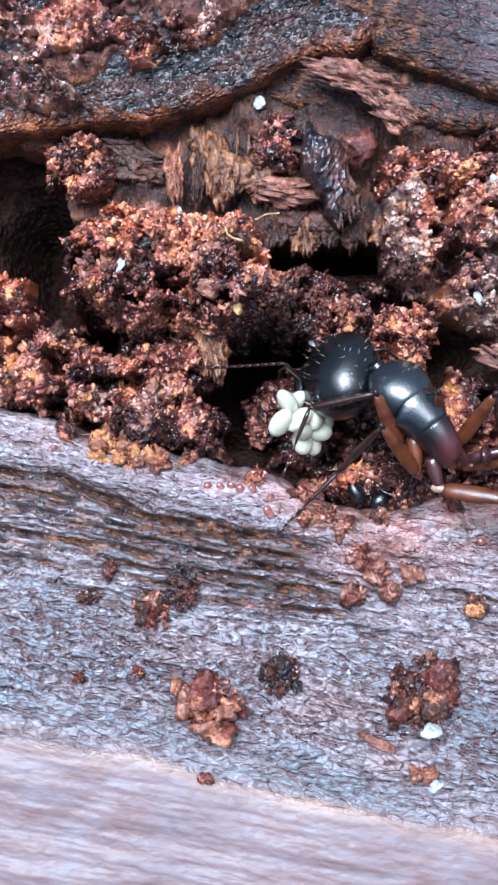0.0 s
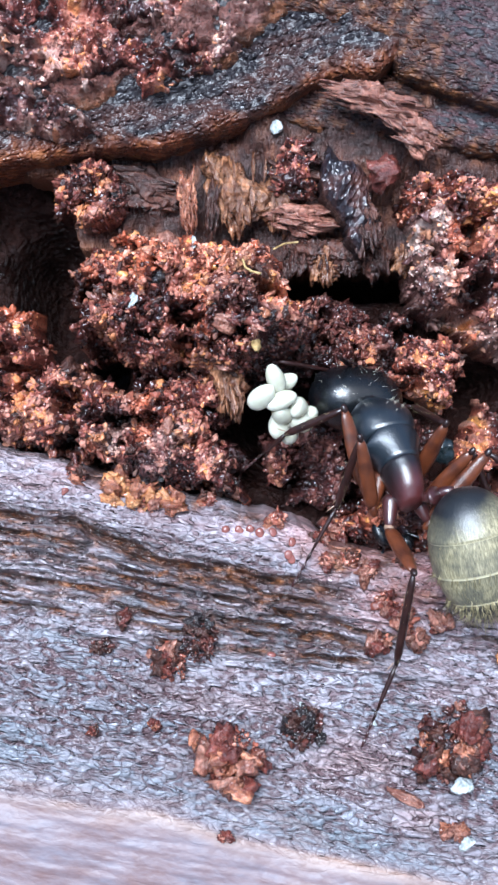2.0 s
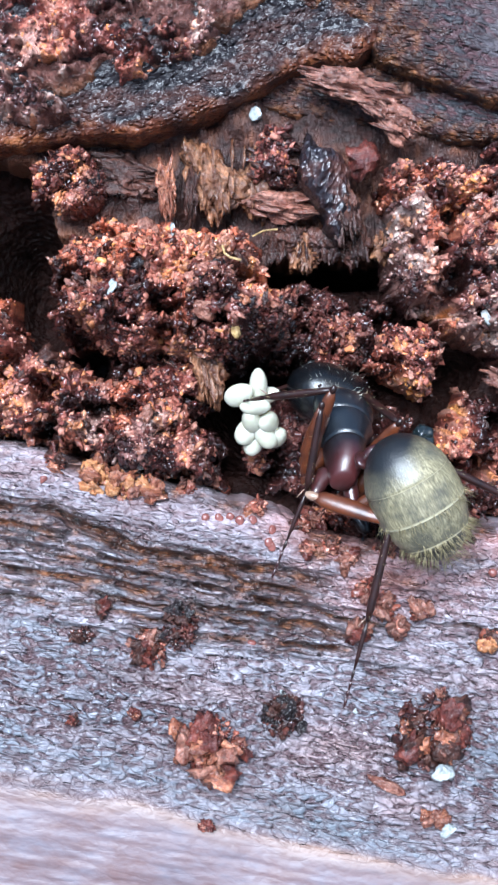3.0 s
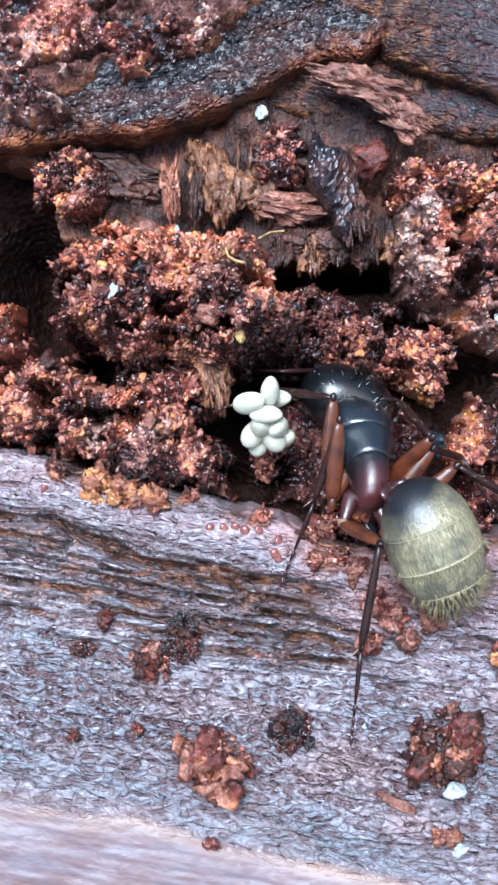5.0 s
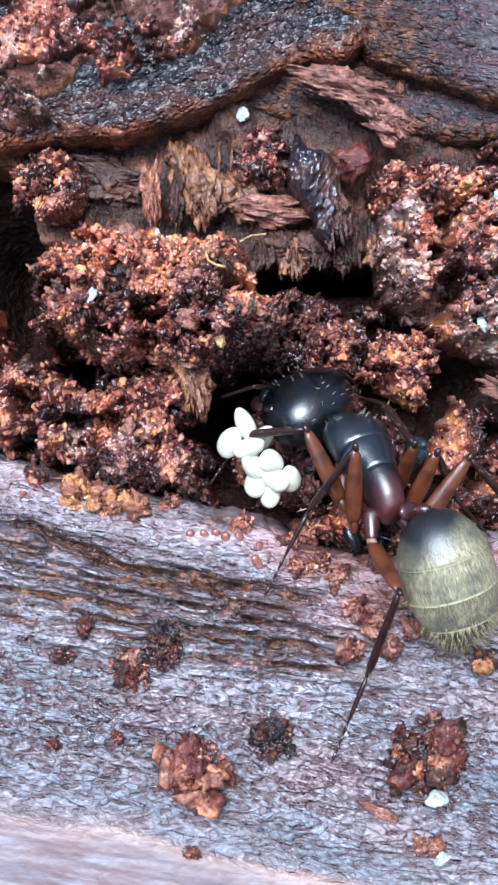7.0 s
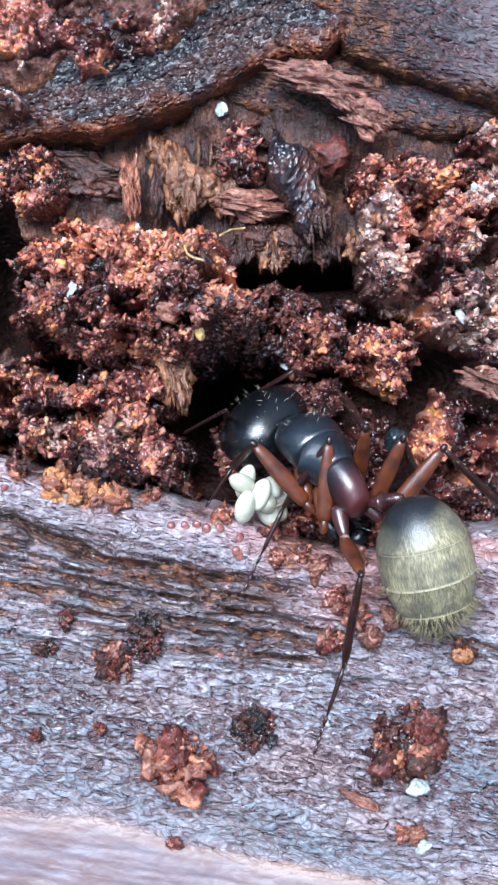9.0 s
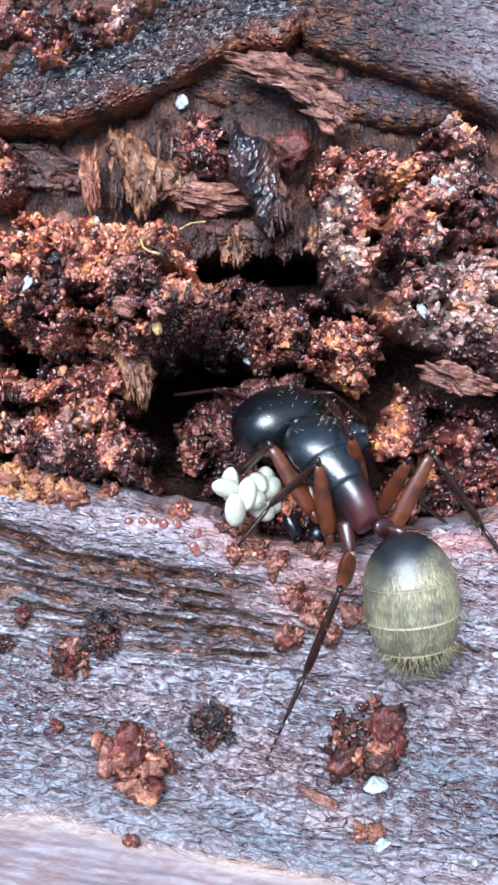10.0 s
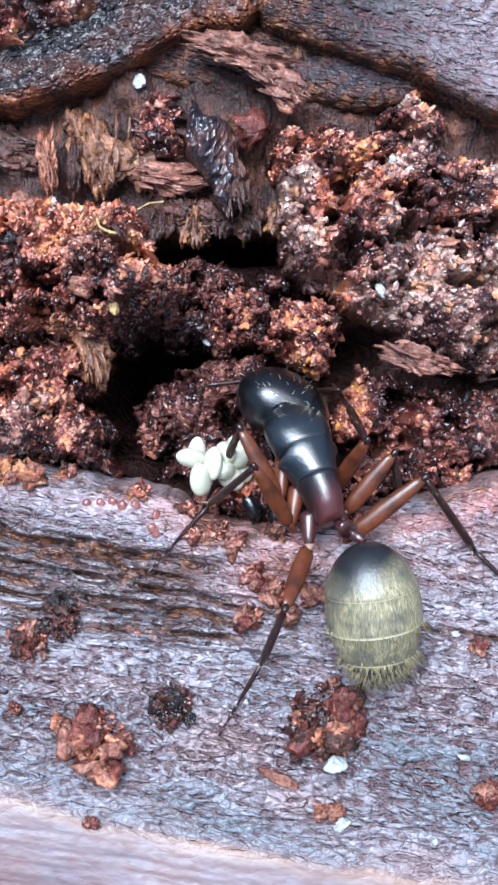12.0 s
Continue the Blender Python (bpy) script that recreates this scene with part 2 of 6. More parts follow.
CHIP_ORANGE = chip("chip_orange", (0.20, 0.052, 0.028), (0.74, 0.31, 0.17), 0.9, 0.30)
CHIP_BROWN = chip("chip_brown", (0.035, 0.013, 0.010), (0.14, 0.052, 0.034), 0.4, 0.36)
CHIP_DARK = chip("chip_dark", (0.011, 0.007, 0.008), (0.040, 0.026, 0.026), 0.6, 0.3)
CHIP_RED = chip("chip_red", (0.085, 0.018, 0.014), (0.24, 0.06, 0.04), 0.5, 0.3)
RESIN = chitin("red_resin", (0.15, 0.042, 0.036), (0.28, 0.105, 0.085), 0.25, 0.2, gloss=0.4)
SAND = chip("sand_grain", (0.42, 0.45, 0.45), (0.66, 0.68, 0.66), 0.5, 0.3, 1.0)
STRAW = chip("straw_fibre", (0.45, 0.28, 0.10), (0.62, 0.44, 0.2))
BLACK = chitin("black_shell", (0.0030, 0.0035, 0.0045), rough=0.25, coat=0.12, gloss=0.6)
# Black shell whose bluish tint stands for the sky's sheen.
BLACK_SKY_SHEEN = chitin("sky_tinted_black_shell", (0.006, 0.009, 0.013), rough=0.31, coat=0.30, fine=25.0, depth=0.010, gloss=0.9)
MAROON = chitin("maroon_shell", (0.026, 0.007, 0.008), (0.052, 0.014, 0.013), 0.28, 0.3)
AMBER = chitin("amber_shell", (0.026, 0.007, 0.005), (0.135, 0.036, 0.012), 0.34, 0.10, gloss=0.45)
LEGBROWN = chitin("brown_leg", (0.009, 0.004, 0.004), (0.028, 0.009, 0.007), 0.34, 0.12, gloss=0.4)
PALEJOINT = chitin("pale_joint", (0.26, 0.15, 0.10), (0.40, 0.27, 0.19), 0.35, 0.2)
HAIR = chitin("golden_hair", (0.24, 0.19, 0.09), (0.36, 0.30, 0.16), 0.4, 0.0)
SILK = chitin("pale_hair", (0.40, 0.36, 0.27), (0.58, 0.54, 0.44), 0.4, 0.0)
EYE = chitin("eye", (0.004, 0.004, 0.005), rough=0.12, coat=0.5)
TEAL = chitin("teal_black_shell", (0.006, 0.011, 0.013), rough=0.25, coat=0.4)


def saddle_shell():
    """Black shell that turns maroon towards the hind end of the middle body."""
    k = Mat("black_and_maroon_shell", 0.34, coat=0.15, specular=0.6)
    k.b.inputs["Coat IOR"].default_value = 1.65
    xyz = k.n("SeparateXYZ")
    k.ln(k.coords(), xyz.inputs[0])
    c = k.ramp(xyz.outputs["Y"], [(0.0, (0.060, 0.014, 0.014)), (0.45, (0.050, 0.011, 0.012)), (0.95, (0.006, 0.005, 0.007))])
    side = k.n("Math")
    side.operation = "ABSOLUTE"
    k.ln(xyz.outputs["X"], side.inputs[0])
    c = k.mix(k.ramp(side.outputs[0], [(0.28, (0.0,)), (0.52, (1.0,))]), c, (0.007, 0.005, 0.006))
    k.bump(k.noise(25.0, 2, 0.5), 0.010)
    return k.done(c, coat_flat=True)


def gaster_shell():
    """Dark shell under a dense nap of short golden hairs that lie along the body."""
    k = Mat("golden_gaster", 0.42, coat=0.35)
    k.b.inputs["Coat Roughness"].default_value = 0.2
    nap = k.noise(16.0, 4, 0.6, (1.4, 0.3, 1.4))
    gold = k.ramp(nap, [(0.30, (0.105, 0.090, 0.052)), (0.5, (0.225, 0.195, 0.112)), (0.70, (0.40, 0.350, 0.215))])
    gold = k.mix(k.ramp(k.noise(0.75, 4, 0.6), [(0.42, (0.0,)), (0.60, (0.75,))]), gold, (0.045, 0.045, 0.040))
    c = k.mix(k.attr("nap"), (0.008, 0.009, 0.011), gold)
    c = k.mix(k.attr("rim"), c, (0.50, 0.45, 0.30))
    k.bump(nap, 0.012)
    return k.done(c)


def egg_shell():
    k = Mat("egg_white", 0.25, coat=0.5)
    k.b.inputs["Subsurface Weight"].default_value = 0.6
    k.b.inputs["Subsurface Radius"].default_value = (0.0005, 0.0005, 0.0004)
    k.b.inputs["Subsurface Scale"].default_value = 0.5
    c = k.ramp(k.noise(1.6, 3), [(0.3, (0.46, 0.45, 0.34)), (0.7, (0.62, 0.61, 0.50))])
    k.bump(k.noise(5.0, 3), 0.02)
    return k.done(c)


GASTER = gaster_shell()
SADDLE = saddle_shell()
EGG = egg_shell()


# ---- building blocks ----
_rng = np.random.RandomState(7)
_TABLE = _rng.rand(256, 256)


def lattice(x, y):
    """Smooth value noise, 0 to 1, on arrays."""
    xi, yi = np.floor(x).astype(int), np.floor(y).astype(int)
    fx, fy = x - xi, y - yi
    fx, fy = fx * fx * fx * (fx * (fx * 6 - 15) + 10), fy * fy * fy * (fy * (fy * 6 - 15) + 10)
    a, b = _TABLE[xi % 256, yi % 256], _TABLE[(xi + 1) % 256, yi % 256]
    c, d = _TABLE[xi % 256, (yi + 1) % 256], _TABLE[(xi + 1) % 256, (yi + 1) % 256]
    return (a * (1 - fx) + b * fx) * (1 - fy) + (c * (1 - fx) + d * fx) * fy


def fbm(x, y, octaves=4, gain=0.5, shift=0.0):
    """Layered noise, about -1 to 1."""
    total, amp, norm = 0, 1.0, 0.0
    for o in range(octaves):
        ca, sa = math.cos(0.6 * o), math.sin(0.6 * o)
        s = 2.03 ** o
        total = total + amp * (2 * lattice((x * ca - y * sa) * s + 17.3 * o + shift, (x * sa + y * ca) * s + 5.1 * o - shift) - 1)
        norm += amp
        amp *= gain
    return total / norm * 1.6


def curve(points, U):
    """v along a line of (u, v) points."""
    p = sorted(points)
    return np.interp(U, [a for a, _ in p], [b for _, b in p])


def mesh_from(name, verts, faces, smooth=True, attrs=None):
    """A mesh from arrays of vertices in mm and of triangles or quads."""
    me = bpy.data.meshes.new(name)
    verts, faces = np.asarray(verts, dtype=np.float32) * MM, np.asarray(faces, dtype=np.int32)
    nf, k = faces.shape
    me.vertices.add(len(verts))
    me.vertices.foreach_set("co", verts.ravel())
    me.loops.add(nf * k)
    me.loops.foreach_set("vertex_index", faces.ravel())
    me.polygons.add(nf)
    me.polygons.foreach_set("loop_start", np.arange(0, nf * k, k, dtype=np.int32))
    me.polygons.foreach_set("loop_total", np.full(nf, k, dtype=np.int32))
    me.update(calc_edges=True)
    if smooth:
        me.polygons.foreach_set("use_smooth", np.ones(nf, dtype=bool))
    for key, values in (attrs or {}).items():
        at = me.attributes.new(key, "FLOAT", "POINT")
        at.data.foreach_set("value", np.asarray(values, dtype=np.float32).ravel())
    me.validate()
    return me


def place(name, me, material, parent=None, m=None, label=""):
    """An object on a mesh: on the log's face, or under a thing or part."""
    ob = new(name, me)
    if not me.materials:
        me.materials.append(material)
    if parent:
        ob.parent = parent
        ob.matrix_basis = m if m is not None else Matrix.Identity(4)
    else:
        ob.matrix_basis = m if m is not None else LOG
    if label:
        ob["label"] = label
    return ob


def part(name, bm, material, parent, label="", m=None):
    """Links a bmesh (in mm) as one mesh object under a thing or a part."""
    me = bpy.data.meshes.new(name)
    bmesh.ops.scale(bm, vec=(MM, MM, MM), verts=bm.verts)
    bmesh.ops.recalc_face_normals(bm, faces=bm.faces)
    for f in bm.faces:
        f.smooth = True
    bm.to_mesh(me)
    bm.free()
    return place(name, me, material, parent, m, label)


SURFACES = []


def top_of(u, v):
    """The height of the face, with all that is heaped on it, at a place."""
    U, V = np.array([[u]]), np.array([[v]])
    return max(float(h(U, V)[0, 0]) for (u0, u1, v0, v1), h in SURFACES if u0 <= u <= u1 and v0 <= v <= v1)


def sheet(name, box, step, height, material, floor=-6.5, attrs=None):
    """A relief of the log's face: height(U, V) in mm; what falls below floor is left out. A skirt gives it its thickness."""
    SURFACES.append((box, height))
    u0, u1, v0, v1 = box
    us, vs = np.arange(u0, u1 + step / 2, step), np.arange(v0, v1 + step / 2, step)
    U, V = np.meshgrid(us, vs)
    W = height(U, V)
    W = np.maximum(W, floor)
    nv, nu = W.shape
    idx = np.arange(nv * nu).reshape(nv, nu)
    q = np.stack([idx[:-1, :-1], idx[:-1, 1:], idx[1:, 1:], idx[1:, :-1]], -1).reshape(-1, 4)
    keep = (W.ravel()[q] > floor + 1e-3).any(1)
    q = q[keep]
    used = np.unique(q)
    remap = np.full(nv * nu, -1)
    remap[used] = np.arange(len(used))
    P = np.stack([U.ravel(), V.ravel(), W.ravel()], 1)
    extra = {k: fn(U, V, W).ravel()[used] for k, fn in (attrs or {}).items()}
    return place(name, mesh_from(name, P[used], remap[q], True, extra), material)


def lip(V, edge, base, radius, drop=9.0, side=1):
    """A layer of wood whose edge at v = edge, its lower one or (side -1) its upper one, is rounded over and then breaks off."""
    s = side * (V - edge) / radius
    round_ = base - radius * (1 - np.sqrt(np.clip(1 - np.clip(1 - s, 0, 1) ** 2, 0, 1)))
    return np.where(s > 0, round_, base - radius - drop * np.clip(-s * radius / 0.12, 0, 1))


def ico(sub=1, radius=1.0):
    bm = bmesh.new()
    bmesh.ops.create_icosphere(bm, subdivisions=sub, radius=radius)
    v = np.array([x.co[:] for x in bm.verts])
    f = np.array([[x.index for x in fa.verts] for fa in bm.faces])
    bm.free()
    return v, f


def crumb_shapes(count, sub, seed):
    """Angular crumb shapes: spheres cut flat by random planes and roughened."""
    rng = np.random.RandomState(seed)
    base, f = ico(sub)
    out = []
    for _ in range(count):
        v = base * (1 + 0.34 * rng.randn(len(base), 1).clip(-1.6, 1.6))
        for _ in range(5):
            n = rng.randn(3)
            n /= np.linalg.norm(n)
            d = v @ n
            cut = rng.uniform(0.35, 0.8)
            v = v - np.outer(np.maximum(d - cut, 0), n) * 0.9
        v = v * rng.uniform(0.35, 1.45, 3)
        out.append(v)
    return out, f


SHAPES1, FACES1 = crumb_shapes(28, 2, 3)
SHAPES0, FACES0 = crumb_shapes(20, 1, 4)


def turns(rng, n):
    q = rng.randn(n, 4)
    q /= np.linalg.norm(q, axis=1)[:, None]
    w, x, y, z = q.T
    return np.stack([1 - 2 * (y * y + z * z), 2 * (x * y - z * w), 2 * (x * z + y * w), 2 * (x * y + z * w), 1 - 2 * (x * x + z * z), 2 * (y * z - x * w),
                     2 * (x * z - y * w), 2 * (y * z + x * w), 1 - 2 * (x * x + y * y)], 1).reshape(n, 3, 3)


def crumbs_mesh(name, centres, sizes, rng, fine=True):
    """One mesh of many crumbs at the centres (mm)."""
    shapes, f = (SHAPES1, FACES1) if fine else (SHAPES0, FACES0)
    k = rng.randint(len(shapes), size=len(centres))
    R = turns(rng, len(centres))
    S = np.array(shapes)[k]
    P = np.einsum("nij,nkj->nki", R, S) * sizes[:, None, None] + centres[:, None, :]
    nv = P.shape[1]
    F = (f[None] + (np.arange(len(centres)) * nv)[:, None, None]).reshape(-1, 3)
    return mesh_from(name, P.reshape(-1, 3), F, True)


def worley(x, y):
    """Nearest and second distance to scattered points, one in each unit cell, and a random number of the nearest."""
    xi, yi = np.floor(x).astype(int), np.floor(y).astype(int)
    d1, d2, own = np.full(x.shape, 9.0), np.full(x.shape, 9.0), np.zeros(x.shape)
    for i in (-1, 0, 1):
        for j in (-1, 0, 1):
            a, b = xi + i, yi + j
            d = np.hypot(a + _TABLE[a % 256, b % 256] - x, b + _TABLE[(a + 101) % 256, (b + 57) % 256] - y)
            nearer = d < d1
            d2 = np.where(nearer, d1, np.minimum(d2, d))
            own = np.where(nearer, _TABLE[(a + 31) % 256, (b + 201) % 256], own)
            d1 = np.where(nearer, d, d1)
    return d1, d2, own


def inside_distance(pts, U, V):
    """How far inside the outline pts each place lies; negative outside."""
    inside, near = np.zeros(U.shape, bool), np.full(U.shape, 99.0)
    for (x0, y0), (x1, y1) in zip(pts, np.roll(pts, -1, 0)):
        cross = (y0 > V) != (y1 > V)
        inside ^= cross & (U < x0 + (V - y0) * (x1 - x0) / (y1 - y0 + 1e-9))
        f = np.clip(((U - x0) * (x1 - x0) + (V - y0) * (y1 - y0)) / ((x1 - x0) ** 2 + (y1 - y0) ** 2), 0, 1)
        near = np.minimum(near, np.hypot(U - x0 - f * (x1 - x0), V - y0 - f * (y1 - y0)))
    return np.where(inside, near, -near)


def heap(label, outline, base, top, count, seed, warm=0.2, grit=0.0, damp_shade=0.2, rise=0.0, soft=1.3, lumps=0.55, big=12, size=0.055, rag=0.22, step=0.037, sag=0.0):
    """A heap of wet wood dust on the face: a crumbling, lumpy body and the crumbs on it; the larger crumbs are pieces
    of their own.
    warm, grit and the one after: shares of orange, of pale and of nearly black dust, the last partly painted shade;
    rise: how much warmer it is at the top and how much shade is painted at its foot; sag: how far its foot hangs back."""
    rng = np.random.RandomState(seed + 100)
    pts = np.array(outline)
    lo, hi = pts.min(0), pts.max(0)
    cv, rv = (lo[1] + hi[1]) / 2, (hi[1] - lo[1]) / 2

    def relief(U, V):
        o = 13.7 * seed
        wu, wv = U + 0.16 * fbm(U * 1.7 + o, V * 1.7, 3), V + 0.16 * fbm(U * 1.7, V * 1.7 + o, 3)
        a, b, c = worley(wu * 1.25 + o, wv * 1.25), worley(wu * 3.1 + o, wv * 3.4), worley(wu * 7.5, wv * 8.0 + o)
        crumbly = np.clip(0.75 + 0.8 * fbm(U * 0.9 + o, V * 0.9 + 7, 3), 0.25, 1.3)
        dome = lambda w: 1 - np.minimum(w[0], 1) ** 2
        h = lumps * fbm(U * 0.75, V * 0.75 + o, 3) + 0.95 * lumps * (dome(a) - 0.75) + 0.58 * crumbly * (dome(b) - 0.7) + 0.22 * crumbly * (dome(c) - 0.7)
        h = h + 0.10 * fbm(U * 5.0, V * 3.5 + o, 4, 0.65) - 4.4 * np.clip(-0.26 - fbm(U * 1.2 + 40, V * 1.5 + o, 3), 0, 0.5)
        clot = 0.5 + 0.5 * fbm(U * 1.25 + 20, V * 1.25 + o, 3, 0.5)
        tone = 0.43 + 0.95 * (clot - 0.5) + 0.50 * (b[2] - 0.5) + 0.16 * (c[2] - 0.5)
        return h, tone

    def height(U, V):
        uu, vv = U + rag * fbm(U * 1.3 + seed, V * 1.3, 4, 0.6), V + rag * fbm(U * 1.3, V * 1.3 + seed + 30, 4, 0.6)
        d = inside_distance(pts, uu, vv)
        h = np.clip(d / soft, 0, 1)
        h = np.sqrt(1 - (1 - h) ** 2)
        return np.where(d > 0, base + (top - base) * h + relief(U, V)[0] * np.clip(2 * h, 0, 1) - sag * np.clip((cv - 0.1 * rv - V) / rv, 0, 1) ** 1.5, -9)

    def share(U, V, want, shift, wide=0.5):
        """Patches that cover about that share of the heap."""
        f = fbm(U * 0.62 + shift, V * 0.62 + 3 * seed, 4, 0.6)
        return np.clip(0.5 + (f + 1.5 * want - 0.75) / wide, 0, 1) * (1.0 if want > 0 else 0.0)

    kinds = {"tone": lambda U, V, W: relief(U, V)[1],
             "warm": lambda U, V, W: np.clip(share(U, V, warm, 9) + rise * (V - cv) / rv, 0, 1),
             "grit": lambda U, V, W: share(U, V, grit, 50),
             # wet patches, plus shade painted in towards the foot of the heap
             "damp_shade": lambda U, V, W: np.clip(share(U, V, damp_shade, 90) - 0.6 * rise * (V - cv) / rv, 0, 1) * (0.9 if damp_shade else 0)}
    ob = sheet("dust_heap", (lo[0] - 0.5, hi[0] + 0.5, lo[1] - 0.5, hi[1] + 0.5), step, height, DUST, base - 0.9 - sag, kinds)
    tagged(ob, label, "wood dust", "", "stuff")
    n = int(count * 3.2)
    U, V = rng.uniform(lo[0] - 0.3, hi[0] + 0.3, n), rng.uniform(lo[1] - 0.3, hi[1] + 0.3, n)
    W = height(U, V)
    ok = W > base - 0.7 - sag
    U, V, W = U[ok][:count], V[ok][:count], W[ok][:count]
    own = size * np.exp(0.62 * rng.randn(len(U))).clip(0.4, 3.0)
    W = W + own * rng.uniform(-0.6, 0.5, len(U))
    C = np.stack([U, V, W], 1)
    look_of = {k: fn(U, V, W) for k, fn in kinds.items()}
    look_of["tone"] = np.clip(look_of["tone"] + 0.28 * rng.randn(len(U)), 0, 1)
    large = own > np.quantile(own, 0.82)
    for lod in (True, False):
        s2 = large == lod
        me = crumbs_mesh("dust", C[s2], own[s2], rng, lod)
        each = len(me.vertices) // max(1, s2.sum())
        for k, values in look_of.items():
            me.attributes.new(k, "FLOAT", "POINT").data.foreach_set("value", np.repeat(values[s2], each).astype(np.float32))
        place("dust", me, DUST, ob, Matrix.Identity(4))["kind"] = "stuff"
    firm = np.flatnonzero(W > base + 0.35 * (top - base))
    for k in range(big):
        i = firm[rng.randint(len(firm))]
        kind = (CHIP_PINK, CHIP_BROWN, CHIP_RED, CHIP_BROWN, CHIP_RED)[rng.randint(5)]
        if look_of["warm"][i] > 0.6:
            kind = (CHIP_ORANGE, CHIP_PINK, CHIP_ORANGE, CHIP_BROWN)[rng.randint(4)]
        elif look_of["damp_shade"][i] > 0.5:
            kind = (CHIP_BROWN, CHIP_DARK, CHIP_RED)[rng.randint(3)]
        o = place("chip", chip_mesh(rng.randint(8), kind), kind, ob, pose(U[i] * MM, V[i] * MM, (W[i] + 0.03) * MM, rng.uniform(-40, 40), rng.uniform(-40, 40), rng.uniform(0, 360)))
        o.scale = [rng.uniform(0.4, 1.15) * (1.3 if kind is CHIP_ORANGE else 1)] * 3
    return ob


_chips = {}


def chip_mesh(i, kind):
    if (i, kind.name) not in _chips:
        v, f = chunk(900 + i, (0.44, 0.20, 0.16), 0.75, 3)
        _chips[i, kind.name] = mesh_from("chip", v, f, True)
        _chips[i, kind.name].materials.append(kind)
    return _chips[i, kind.name]


def chunk(seed, size, rough=0.28, sub=3, facets=6):
    """A broken piece of wood, size (x, y, z) in mm."""
    rng = np.random.RandomState(seed)
    v, f = ico(sub)
    for _ in range(facets):
        n = rng.randn(3)
        n /= np.linalg.norm(n)
        v = v - np.outer(np.maximum(v @ n - rng.uniform(0.45, 0.85), 0), n) * 0.92
    o = rng.uniform(0, 50)
    d = fbm(v[:, 0] * 2.0 + o, v[:, 1] * 2.0 + v[:, 2] * 1.6 + o, 5, 0.65)
    v = v * (1 + rough * d)[:, None] * np.array(size) / 2
    return v, f


# ---- the log ----
PLANK_EDGE = [(-18.17, 2.23), (-10.38, 0.66), (-7.26, -0.01), (-5.70, -0.40), (-3.35, -1.00), (-1.01, -1.53), (0.24, -1.89), (1.02, -2.39), (1.96, -2.70), (3.52, -2.70), (4.93, -2.28), (6.53, -2.13), (9.31, -1.38), (16.21, -0.28)]
PALE_EDGE = [(-17.97, -7.98), (-7.18, -9.41), (-4.10, -9.85), (-1.01, -10.59), (2.08, -11.25), (6.44, -11.97), (16.01, -13.44)]
GROOVES = [
    ([(-11.87, -1.05), (-7.22, -1.72), (-6.29, -1.83), (-5.20, -2.33), (-4.12, -2.79), (-2.56, -3.07), (-0.70, -3.38), (0.23, -3.57), (1.94, -3.88)], 0.30, 0.22),
    ([(-11.87, -1.67), (-7.22, -2.22), (-4.89, -2.64), (-3.18, -3.26), (-0.70, -3.73), (1.48, -4.04)], 0.22, 0.16),
    ([(-11.87, -2.60), (-7.22, -2.88), (-4.12, -3.57), (-1.01, -4.16), (1.48, -4.57)], 0.16, 0.12),
    ([(-11.87, -2.76), (-7.22, -3.43), (-4.89, -3.85), (-2.56, -4.35), (-0.23, -4.81), (2.10, -5.38), (2.80, -5.69)], 0.20, 0.15),
    ([(-4.89, -4.86), (-3.34, -5.22), (-1.01, -5.40), (0.23, -5.61), (2.72, -5.84)], 0.14, 0.11),
    ([(-11.87, -1.82), (-7.22, -2.54), (-4.12, -3.16), (-1.01, -3.91), (1.79, -4.29)], 0.13, 0.09),
    ([(-11.87, -3.14), (-7.22, -3.81), (-4.12, -4.28), (-1.01, -4.91), (1.48, -5.28)], 0.14, 0.10),
    ([(-11.87, -3.61), (-7.22, -4.23), (-4.89, -4.59), (-1.63, -5.06)], 0.11, 0.09),
    ([(-2.56, -4.32), (-0.23, -4.44), (2.41, -4.86), (3.65, -5.13)], 0.12, 0.09),
    ([(4.15, -4.86), (6.28, -5.27), (9.06, -5.76), (13.94, -6.59)], 0.12, 0.07)]


GROOVES += [([(u, v - 0.06 - 0.55 * wide) for u, v in points], 0.10, 0.055) for points, deep, wide in GROOVES[:9]]
GROOVES += [([(u, v + 0.05 + 0.60 * wide) for u, v in points], 0.08, 0.05) for points, deep, wide in GROOVES[:6]]


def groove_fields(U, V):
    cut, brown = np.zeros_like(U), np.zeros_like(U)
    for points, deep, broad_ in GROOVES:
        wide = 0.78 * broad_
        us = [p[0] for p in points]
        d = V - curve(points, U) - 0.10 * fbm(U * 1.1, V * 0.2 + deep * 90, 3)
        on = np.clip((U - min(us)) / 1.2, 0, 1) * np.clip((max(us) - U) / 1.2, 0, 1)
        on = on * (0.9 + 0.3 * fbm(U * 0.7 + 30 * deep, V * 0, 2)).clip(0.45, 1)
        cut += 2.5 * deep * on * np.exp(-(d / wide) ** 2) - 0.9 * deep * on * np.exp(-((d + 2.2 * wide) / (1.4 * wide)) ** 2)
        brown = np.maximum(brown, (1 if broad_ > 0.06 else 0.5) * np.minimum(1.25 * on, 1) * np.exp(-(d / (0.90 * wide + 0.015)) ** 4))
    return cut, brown


